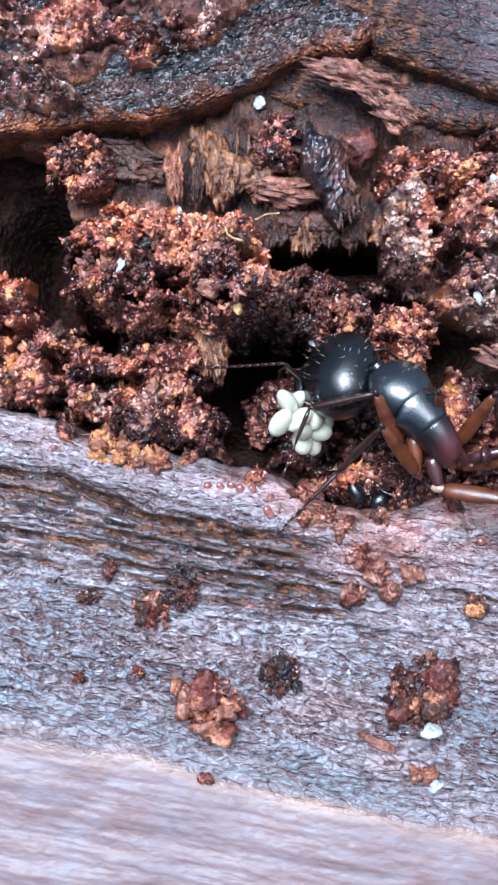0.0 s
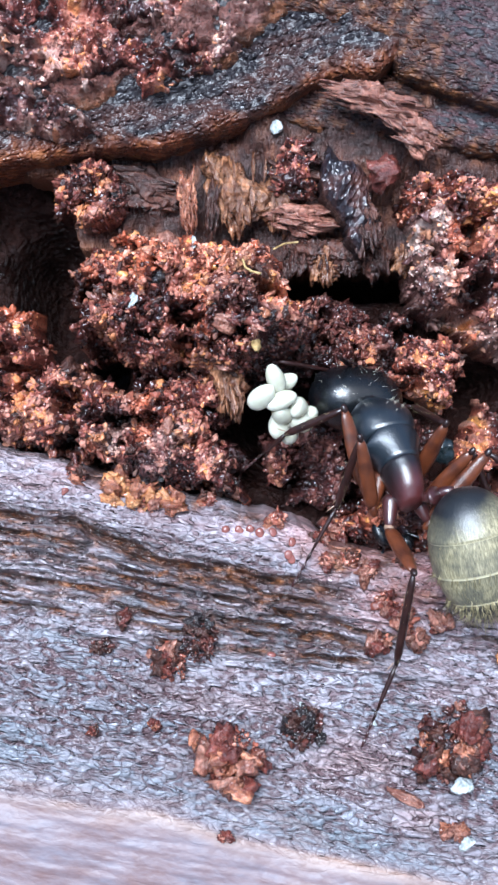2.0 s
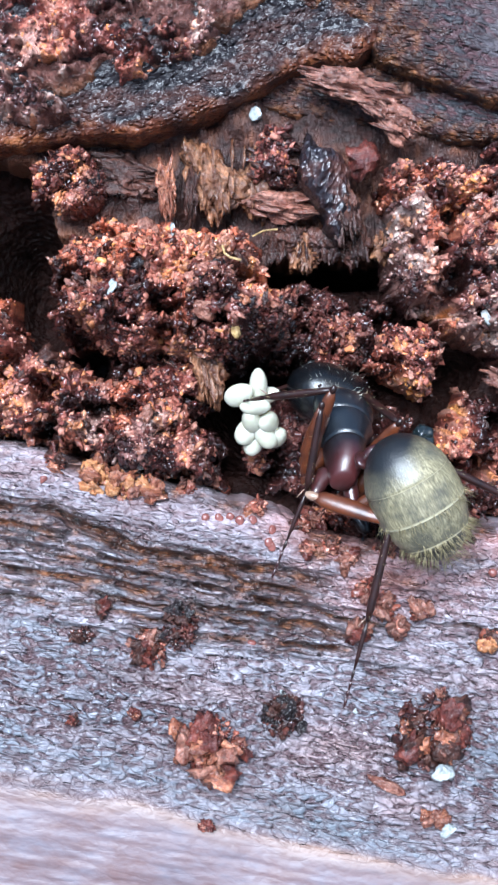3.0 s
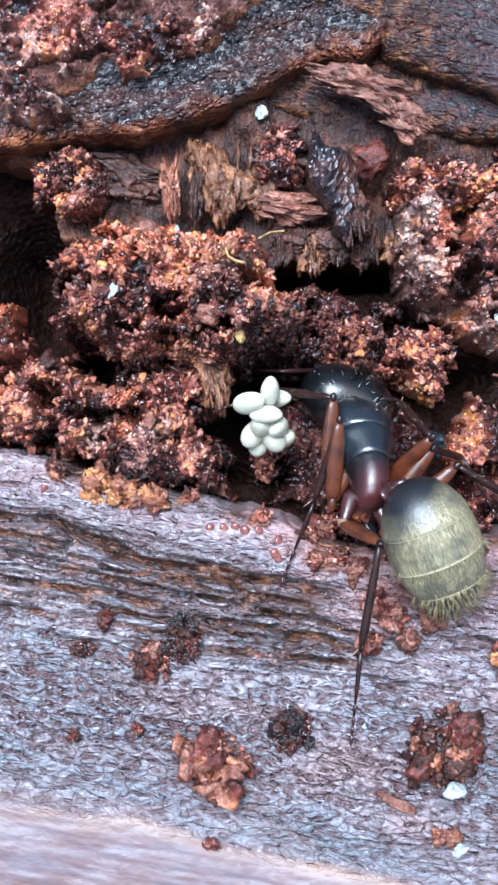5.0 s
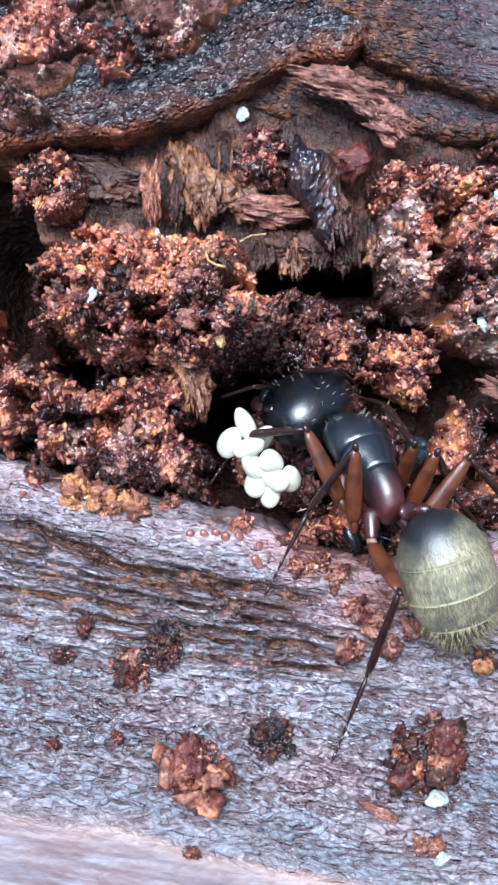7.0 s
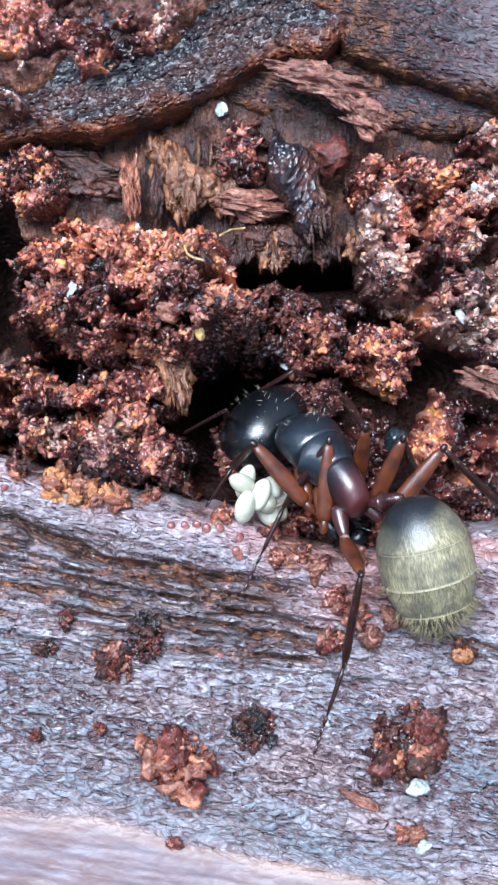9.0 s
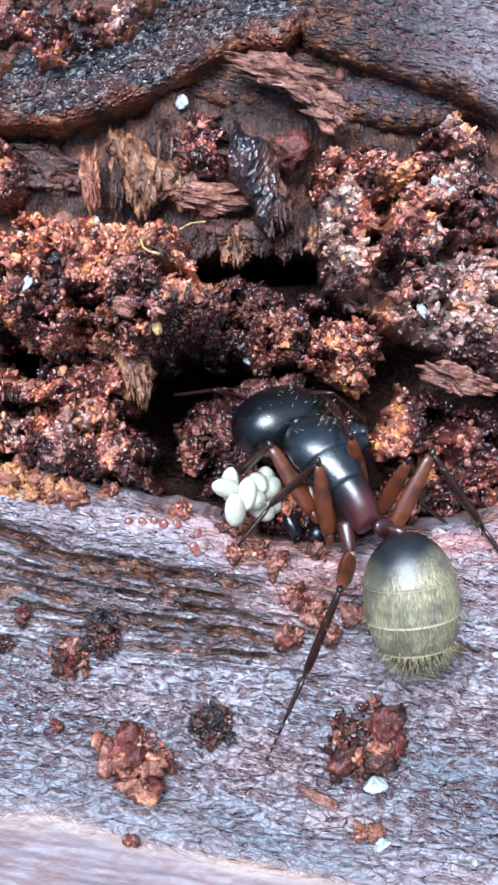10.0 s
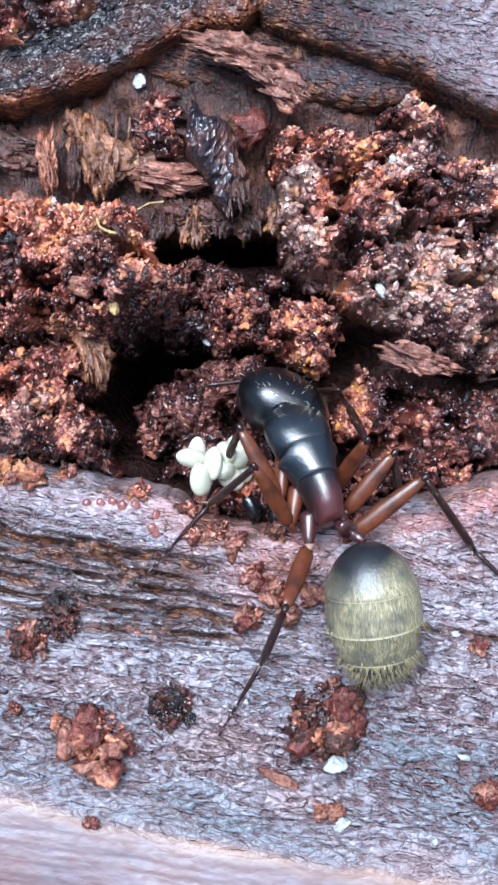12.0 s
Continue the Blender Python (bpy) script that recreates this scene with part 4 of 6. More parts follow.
PALE = chip("chip_pale", (0.13, 0.040, 0.026), (0.43, 0.19, 0.13), 0.8, 0.34)
O, B, P_, D_ = CHIP_ORANGE, CHIP_BROWN, CHIP_PINK, CHIP_DARK
clump("wood_crumb", "red-brown crumb of rotten wood lying on the grey log", (-3.61, -5.70), 0.4, 0.55, 14, 1, [CHIP_RED, B, P_])
clump("wood_crumb", "orange and brown crumb of rotten wood on the grey log", (-1.86, -8.46), 0.45, 0.92, 26, 2, [P_, O, CHIP_RED, PALE, B, O, CHIP_RED], (0.26, 0.74))
clump("wood_crumb", "dark, almost black crumb of rotten wood on the log", (0.20, -7.59), 0.4, 0.6, 24, 3, [D_, B, B, CHIP_RED, D_], (0.16, 0.42))
clump("wood_crumb", "large brown and orange crumb of rotten wood on the log", (4.43, -8.01), 0.45, 1.12, 40, 4, [B, O, P_, O, CHIP_RED, PALE, CHIP_RED], (0.26, 0.70), 0.27)
clump("wood_crumb", "small orange crumb beside a white grain", (4.51, -10.36), 0.5, 0.26, 6, 5, [O, P_], (0.25, 0.45))
for i, (at, r) in enumerate(zip([(-5.17, -0.80), (-4.41, -1.13), (-3.59, -1.16)], (0.42, 0.46, 0.34))):
    clump("wood_crumb", "bright orange crumb lying over the log's edge", at, 0.30, r, (9, 10, 7)[i], (6, 26, 27)[i], [TAWNY, O, TAWNY, P_], (0.26, 0.55))
clump("wood_crumb", "yellowish crumb on the grey log", (5.94, -5.36), 0.4, 0.3, 8, 7, [TAWNY, B], (0.2, 0.4))
for i, (at, r) in enumerate((((1.27, -2.20), 0.30), ((1.98, -3.10), 0.26), ((2.52, -3.92), 0.34), ((3.05, -4.35), 0.32), ((2.28, -5.12), 0.36), ((3.42, -5.02), 0.24), ((3.95, -4.55), 0.28))):
    clump("wood_crumb", "pinkish flakes of rotten wood caught in the grooves of the log", at, 0.3, r, 8, 50 + i, [P_, PALE, CHIP_RED, P_], (0.16, 0.42))
clump("wood_crumb", "small red crumb on the log", (0.85, -2.83), 0.2, 0.25, 6, 10, [CHIP_RED, P_], (0.2, 0.4))
clump("wood_crumb", "small brown crumb on the log", (-4.80, -4.46), 0.35, 0.2, 5, 11, [B, CHIP_RED], (0.15, 0.3))
clump("wood_crumb", "small dark crumb on the log", (-5.47, -5.31), 0.35, 0.3, 10, 12, [B, D_, B], (0.10, 0.26))
clump("wood_crumb", "small orange crumb on the log", (-3.98, -7.48), 0.4, 0.16, 4, 13, [O, CHIP_RED], (0.15, 0.3))
clump("wood_crumb", "small brown crumb on the log", (-5.70, -7.60), 0.4, 0.15, 4, 14, [CHIP_RED, B], (0.15, 0.28))
clump("wood_crumb", "small brown crumb on the pale strip of the log", (-1.97, -10.53), 0.75, 0.18, 4, 15, [CHIP_RED, B], (0.2, 0.35))
clump("wood_crumb", "dull red crumb on the grey log", (8.68, -9.91), 0.5, 0.35, 10, 16, [CHIP_RED, B, P_], (0.2, 0.5))
clump("wood_crumb", "reddish crumbs on the grey log", (8.55, -6.05), 0.4, 0.25, 7, 17, [CHIP_RED, P_], (0.12, 0.3))
clump("wood_crumb", "brown crumbs in a brown streak of the log", (-2.71, -5.11), 0.3, 0.6, 14, 18, [B, CHIP_RED, D_], (0.12, 0.3))

for i, at in enumerate([(-2.57, -1.24), (-0.62, -1.73), (0.63, -2.23), (1.48, -2.74), (3.04, -2.85), (5.23, -2.46), (-6.30, -0.46)]):
    clump("wood_crumb", "small reddish crumbs along the broken edge of the log", at, 0.1, 0.3, 7, 30 + i, [CHIP_RED, P_, B, O], (0.15, 0.38))

WHITE = "small whitish mineral grain"
for i, (at, w, size) in enumerate((
        ((4.59, -8.96), 1.1, (0.62, 0.5, 0.35)), ((4.73, -10.62), 0.75, (0.55, 0.36, 0.3)), ((-4.63, 4.38), 1.55, (0.42, 0.3, 0.25)),
        ((-3.11, 6.41), -0.6, (0.4, 0.28, 0.25)), ((-0.62, 9.97), -1.65, (0.5, 0.36, 0.25)), ((6.82, 6.98), -0.2, (0.28, 0.32, 0.25)),
        ((6.36, 7.29), -0.2, (0.26, 0.3, 0.25)), ((6.16, 5.32), -0.35, (0.42, 0.3, 0.25)), ((6.19, 3.74), -1.1, (0.35, 0.62, 0.3)),
        ((6.82, 5.24), -0.5, (0.36, 0.3, 0.25)), ((8.14, -9.00), 0.5, (0.2, 0.4, 0.15)), ((2.23, -7.47), 0.42, (0.18, 0.16, 0.12)),
        ((0.15, -6.94), 0.95, (0.18, 0.15, 0.12)), ((-3.36, -5.88), 0.85, (0.24, 0.2, 0.18)), ((7.94, -5.64), 0.5, (0.22, 0.2, 0.14)),
        ((-1.57, 7.21), -1.8, (0.18, 0.16, 0.12)), ((1.22, 2.60), -2.1, (0.22, 0.28, 0.2)), ((-3.99, -0.55), 0.75, (0.3, 0.36, 0.2)), ((7.28, -11.22), 0.55, (0.2, 0.15, 0.12)))):
    loose("mineral_grain", WHITE + (" resting on the grey log" if w > 0.3 and i != 2 else " among the wood dust"), "grain", at, w, size, 25 * i, SAND, 300 + i, 0.32, sub=3, group="white grains", lift=(0.5, 0.25)[i] if i < 2 else 0.0)

for i, at in enumerate([(-2.02, -2.01), (-1.32, -1.98), (-0.70, -2.06), (-0.15, -2.79), (-0.70, -5.55), (-6.59, -0.94), (6.06, -3.54)] + [(-1.64, -2.01), (-1.06, -2.07), (-0.16, -2.33), (-0.24, -2.67)]):
    loose("resin_bead", "small dark red bead of resin on the log", "resin", at, 0.42, (0.27, 0.29, 0.16), 0, RESIN, 340 + i, 0.08, sub=2, group="resin beads")

def flake(name, label, outline, w, thick, material, seed):
    """A thin torn plate of wood or bark with a ragged outline and a wrinkled face."""
    pts = np.array(outline)

    def height(U, V):
        uu = U + 0.10 * fbm(U * 2.2 + seed, V * 2.2, 3)
        vv = V + 0.10 * fbm(U * 2.2, V * 2.2 + seed, 3)
        inside = np.zeros(U.shape, bool)
        near = np.full(U.shape, 9.0)
        for (x0, y0), (x1, y1) in zip(pts, np.roll(pts, -1, 0)):
            cross = (y0 > vv) != (y1 > vv)
            xs = x0 + (vv - y0) * (x1 - x0) / (y1 - y0 + 1e-9)
            inside ^= cross & (uu < xs)
            f = np.clip(((uu - x0) * (x1 - x0) + (vv - y0) * (y1 - y0)) / ((x1 - x0) ** 2 + (y1 - y0) ** 2), 0, 1)
            near = np.minimum(near, np.hypot(uu - x0 - f * (x1 - x0), vv - y0 - f * (y1 - y0)))
        bow = 0.40 * fbm(U * 0.8 + seed, V * 0.6, 3) + 0.09 * fbm(U * 2.6, V * 1.3 + seed, 4) + 0.035 * fbm(U * 5 + seed, V * 4, 4)
        return np.where(inside, w + bow - thick * np.exp(-near / 0.12), -9)

    lo, hi = pts.min(0) - 0.2, pts.max(0) + 0.2
    return tagged(sheet(name, (lo[0], hi[0], lo[1], hi[1]), 0.045, height, material, w - 2 * thick - 0.8), label, "wood flake")


def bark():
    """Black wet bark, crinkled, browner in places."""
    k = Mat("black_bark", 0.3, coat=0.5)
    k.b.inputs["Coat Roughness"].default_value = 0.14
    c = k.ramp(k.noise(0.8, 4, 0.6), [(0.40, (0.008, 0.007, 0.011)), (0.55, (0.020, 0.015, 0.019)), (0.68, (0.075, 0.028, 0.020))])
    k.bump(k.noise(1.8, 5, 0.6, (1.5, 0.7, 1), 20), 0.16)
    k.bump(k.cells(5.0, (1.3, 0.8, 1), 20), 0.10)
    return k.done(c)


BARK = bark()
TAN = chip("chip_tan", (0.13, 0.044, 0.020), (0.46, 0.21, 0.10), 0.7, 0.33, 2.0)
torn("wood_block", "block of tan torn wood above the dust heap", "wood block", (-1.96, 8.07), -2.35, (2.2, 2.2, 0.9), 93, TAN, 430, 6)
torn("wood_block", "tan broken wood block beside the bark flake", "wood block", (-0.54, 8.07), -2.45, (2.0, 1.5, 0.8), 84, TAN, 431, 6)
torn("wood_block", "dark torn wood block under the ridge", "wood block", (-4.64, 8.32), -2.6, (2.0, 1.6, 0.8), -10, B, 432, 6)
# flakes and splinters in the wall
torn("wood_splinter", "pale broken end of a wood splinter", "splinter", (3.93, 9.33), -1.2, (0.5, 0.6, 0.5), -30, PALE, 403, 6)
flake("bark_flake", "black wet pointed flake of bark hanging in the opening", [(0.91, 9.40), (1.23, 8.83), (1.80, 8.70), (2.25, 8.20), (2.20, 7.36), (1.92, 6.15), (1.47, 6.55), (1.23, 7.20), (0.74, 7.69), (0.62, 8.18), (0.80, 8.83)], -1.15, 0.35, BARK, 3)
torn("wood_splinter", "pinkish-brown torn splinter of rotten wood on the wall", "splinter", (2.12, 10.50), -1.3, (2.7, 0.95, 0.8), -10, PALE, 401, 6)
torn("wood_splinter", "pinkish torn wood piece with a pale broken end", "splinter", (3.12, 9.72), -1.25, (1.35, 1.0, 0.8), -30, PALE, 402, 6)
torn("bark_flake", "brown pointed lower end of a bark flake", "bark flake", (1.90, 6.79), -1.5, (1.6, 1.1, 0.55), 102, B, 405, 6)
loose("wood_block", "small red-brown block of rotten wood", "wood crumb", (2.61, 8.53), -1.5, (1.0, 1.0, 0.8), 20, CHIP_RED, 406, 0.5)
torn("wood_splinter", "light brown shelf of torn wood above the slot", "splinter", (0.12, 7.20), -2.2, (2.0, 1.0, 0.8), -4, CHIP_PINK, 407, 6)
torn("wood_splinter", "upright orange-brown splinter standing in the dust", "splinter", (-3.26, 7.70), -1.8, (1.5, 0.55, 0.6), 94, O, 408, 6)
torn("wood_splinter", "upright brown splinter standing in the dust", "splinter", (-2.52, 7.47), -2.0, (1.3, 0.5, 0.6), 84, B, 409, 6)
torn("wood_block", "crumbling dark red piece of wood under the ridge", "wood crumb", (-0.04, 8.92), -2.4, (1.5, 1.3, 0.8), -20, B, 410, 6)
torn("wood_splinter", "grey-brown frayed splinters over the slot", "splinter", (0.63, 6.25), -2.6, (0.9, 2.0, 0.7), 87, B, 411, 6)
torn("wood_splinter", "bright pinkish chip jutting out of the dust", "splinter", (7.09, 1.90), -0.9, (1.7, 1.0, 0.7), -12, PALE, 412, 6)
for i, (at, size, turn) in enumerate(zip([(-0.17, 6.01), (0.89, 5.90), (1.65, 6.01), (2.49, 6.10), (3.33, 6.07), (4.00, 5.90)], ((0.9, 0.8, 0.6), (1.0, 0.9, 0.6), (0.8, 0.7, 0.5), (0.9, 0.9, 0.6), (0.8, 0.9, 0.6), (0.9, 0.8, 0.6)), (82, 95, 88, 100, 80, 92))):
    torn("wood_splinter", "grey-brown frayed splinters hanging over the dark slot", "splinter", at, -2.65, size, turn, (B, TAN)[i % 3 == 1], 440 + i, 5)
loose("wood_chip", "small reddish wood chip lying on the grey log", "wood chip", (3.10, -9.47), 0.5, (1.15, 0.34, 0.28), -28, CHIP_PINK, 413, 0.25)
loose("wood_chip", "orange wood chip among the dust", "wood chip", (-4.20, 5.84), 0.3, (1.1, 0.6, 0.5), 20, O, 414, 0.35)
loose("wood_chip", "pinkish wood chip among the dust", "wood chip", (-3.67, 6.22), -0.2, (0.5, 1.0, 0.4), 25, CHIP_PINK, 415, 0.3)
loose("wood_chip", "orange wood chip among the dust", "wood chip", (-5.13, 4.55), 1.2, (0.55, 0.5, 0.4), 20, O, 416, 0.35)
loose("wood_chip", "black fleck of wood among the dust", "wood chip", (-3.97, 5.05), 1.2, (0.4, 0.55, 0.3), 20, D_, 417, 0.35)
loose("wood_chip", "pinkish-brown wood chip among the dust", "wood chip", (-2.07, 3.85), 0.75, (0.85, 0.6, 0.5), -25, CHIP_PINK, 418, 0.3)
loose("wood_chip", "amber wood chip among the dust", "wood chip", (-1.19, 3.23), -0.1, (0.3, 0.42, 0.3), 10, STRAW, 419, 0.3)
loose("wood_chip", "red-brown wood chip among the dust", "wood chip", (-3.72, 0.89), 0.35, (0.4, 0.75, 0.35), -30, CHIP_PINK, 420, 0.3)
loose("wood_chip", "pale pink wood chip at the edge of the dust", "wood chip", (-1.86, -1.05), 0.2, (0.6, 0.4, 0.3), -30, CHIP_PINK, 421, 0.3)
torn("wood_splinter", "upright tan post of torn wood at the mouth of the hollow", "splinter", (-1.98, 2.28), -1.5, (1.7, 1.1, 0.8), 96, TAN, 422, 7)
loose("wood_block", "grey crumbling lump at the top of the dust", "wood crumb", (-6.66, 2.58), -0.3, (0.8, 0.5, 0.5), 30, B, 423, 0.4)


def fibre(name, label, points, radius, material):
    """A thin bent fibre through points (u, v, w)."""
    cu = bpy.data.curves.new(name, "CURVE")
    cu.dimensions, cu.bevel_depth, cu.bevel_resolution = "3D", radius * MM, 2
    s = cu.splines.new("POLY")
    s.points.add(len(points) - 1)
    for p, q in zip(s.points, points):
        p.co = (q[0] * MM, q[1] * MM, q[2] * MM, 1)
    cu.materials.append(material)
    ob = new(name, cu)
    ob.matrix_basis = LOG
    return tagged(ob, label, "fibre")


fibre("wood_fibre", "pale yellow curled wood fibre on the dust heap", [(*p, 1.25) for p in [(-1.57, 5.52), (-1.51, 5.30), (-1.33, 5.18), (-1.06, 5.12)]], 0.035, STRAW)
fibre("wood_fibre", "pale wood fibre above the slot", [(*p, -1.6) for p in [(-0.71, 6.23), (-0.38, 6.40), (0.04, 6.45)]], 0.03, STRAW)


# ---- remains of a dead insect wedged under the log's edge ----
def ball(size, seg=(24, 14), shape=None):
    bm = bmesh.new()
    bmesh.ops.create_uvsphere(bm, u_segments=seg[0], v_segments=seg[1], radius=1.0)
    for v in bm.verts:
        if shape:
            v.co = shape(v.co.copy())
        v.co = Vector((v.co.x * size[0], v.co.y * size[1], v.co.z * size[2]))
    return bm


def rod(a, b, r0, r1, bulge=0.0, seg=10, rings=7):
    """A tapered limb along y from a to b (mm)."""
    bm = bmesh.new()
    loops = []
    for i in range(rings + 1):
        s = i / rings
        r = (r0 + (r1 - r0) * s) * (1 + bulge * math.sin(math.pi * s) ** 1.2)
        if i in (0, rings):
            r *= 0.55
        loops.append([bm.verts.new((r * math.cos(2 * math.pi * k / seg), a + (b - a) * s, r * math.sin(2 * math.pi * k / seg))) for k in range(seg)])
    for p, q in zip(loops, loops[1:]):
        for k in range(seg):
            bm.faces.new((p[k], p[(k + 1) % seg], q[(k + 1) % seg], q[k]))
    bm.faces.new(loops[0])
    bm.faces.new(loops[-1])
    return bm


remains = tagged(new("insect_remains"), "shiny black remains of an insect wedged in the nest opening", "dead insect")
remains.matrix_basis = log_pose(2.80, -2.27, -0.55)
part("shell", ball((0.22, 0.40, 0.20)), BLACK, remains, m=pose(-0.35 * MM, 0.1 * MM, 0, 0, 20, 30))
part("shell", ball((0.25, 0.32, 0.2)), BLACK, remains, m=pose(0.35 * MM, -0.15 * MM, 0, 0, 0, -30))
for a, x, y in ((-60, 0.5, -0.4), (-35, 0.1, -0.6), (-100, -0.3, -0.3), (-20, 0.3, 0.2)):
    part("leg", rod(0, 1.1, 0.05, 0.025), BLACK, remains, m=pose(x * MM, y * MM, 0.1 * MM, 8, 0, a - 90))
# Lump for what looks like another ant's head; only its name is seed.
head_lump = place("seed", mesh_from("seed", *chunk(77, (0.66, 0.82, 0.55), 0.14, 4, 3)), TEAL, None, log_pose(4.26, 0.30, -0.8))
tagged(head_lump, "round glossy blue-black lump in the opening, built for another ant's head", "seed")


# ---- the ant ----
def aim(origin, along, up, axis=1):
    """A pose at origin (mm) whose y axis points along, and z as near to up as can be."""
    y = along.normalized()
    z = (up - up.dot(y) * y).normalized()
    x = y.cross(z)
    return Matrix(((x.x, y.x, z.x, origin.x * MM), (x.y, y.y, z.y, origin.y * MM), (x.z, y.z, z.z, origin.z * MM), (0, 0, 0, 1)))


def hairs(name, parent, spots, length, radius, material, seed, lean=0.35):
    """Short stiff hairs; spots: (place, normal) in mm of the parent. One mesh."""
    rng = np.random.RandomState(seed)
    V, F = [], []
    for p, n in spots:
        n = (Vector(n) + lean * Vector(rng.randn(3))).normalized()
        side = n.orthogonal().normalized()
        other = n.cross(side)
        b = len(V)
        for k in range(3):
            a = 2 * math.pi * k / 3
            V.append(Vector(p) + radius * (side * math.cos(a) + other * math.sin(a)))
        V.append(Vector(p) + n * length * rng.uniform(0.6, 1.15))
        F += [(b, b + 1, b + 3), (b + 1, b + 2, b + 3), (b + 2, b, b + 3)]
    ob = place(name, mesh_from(name, [v[:] for v in V], F, True), material, parent)
    ob["kind"] = "stuff"
    return ob


# middle body: place along it, half width, top, bottom
BODY = ((0.0, 0.30, 0.16, -0.50), (0.22, 0.42, 0.44, -0.62), (0.7, 0.50, 0.64, -0.66), (1.2, 0.58, 0.71, -0.66), (1.7, 0.69, 0.76, -0.62), (2.05, 0.79, 0.80, -0.58), (2.5, 0.91, 0.80, -0.52), (2.95, 0.87, 0.66, -0.46), (3.25, 0.64, 0.40, -0.40), (3.42, 0.38, 0.18, -0.32))


def loft(stations, y0, y1, swell=1.0, rings=16, seg=36):
    """A stretch of a body whose width, top and bottom are given along y; a closed form with rounded ends."""
    ys = [p[0] for p in stations]
    bm = bmesh.new()
    loops = []
    for i in range(rings + 1):
        f = i / rings
        y = y0 + (y1 - y0) * f
        w, top, low = (sum(float(np.interp(y + d, ys, [p[k] for p in stations])) for d in (-0.16, -0.08, 0, 0.08, 0.16)) / 5 for k in (1, 2, 3))
        end = min(f, 1 - f) * (y1 - y0)
        k = swell * (1 - 0.10 * max(0, 1 - end / 0.06) ** 2)
        mid, half = (top + low) / 2, (top - low) / 2
        loops.append([bm.verts.new((w * k * math.cos(2 * math.pi * j / seg), y, mid + half * k * math.sin(2 * math.pi * j / seg))) for j in range(seg)])
    for p, q in zip(loops, loops[1:]):
        for j in range(seg):
            bm.faces.new((p[j], p[(j + 1) % seg], q[(j + 1) % seg], q[j]))
    bm.faces.new(loops[0])
    bm.faces.new(loops[-1])
    return bm


def shape_head(c):
    # broad at the back with rounded corners, narrower at the jaws; y forward
    y = c.y
    wide = 1.0 - 0.30 * max(y, 0) ** 1.5 + 0.06 * math.exp(-((y + 0.55) / 0.3) ** 2)
    notch = 0.10 * math.exp(-(c.x / 0.45) ** 2) * max(-y, 0) ** 3
    flat = 1.0 - 0.25 * max(y, 0)
    return Vector((math.copysign(abs(c.x) ** 0.9, c.x) * wide, y + notch, c.z * flat))


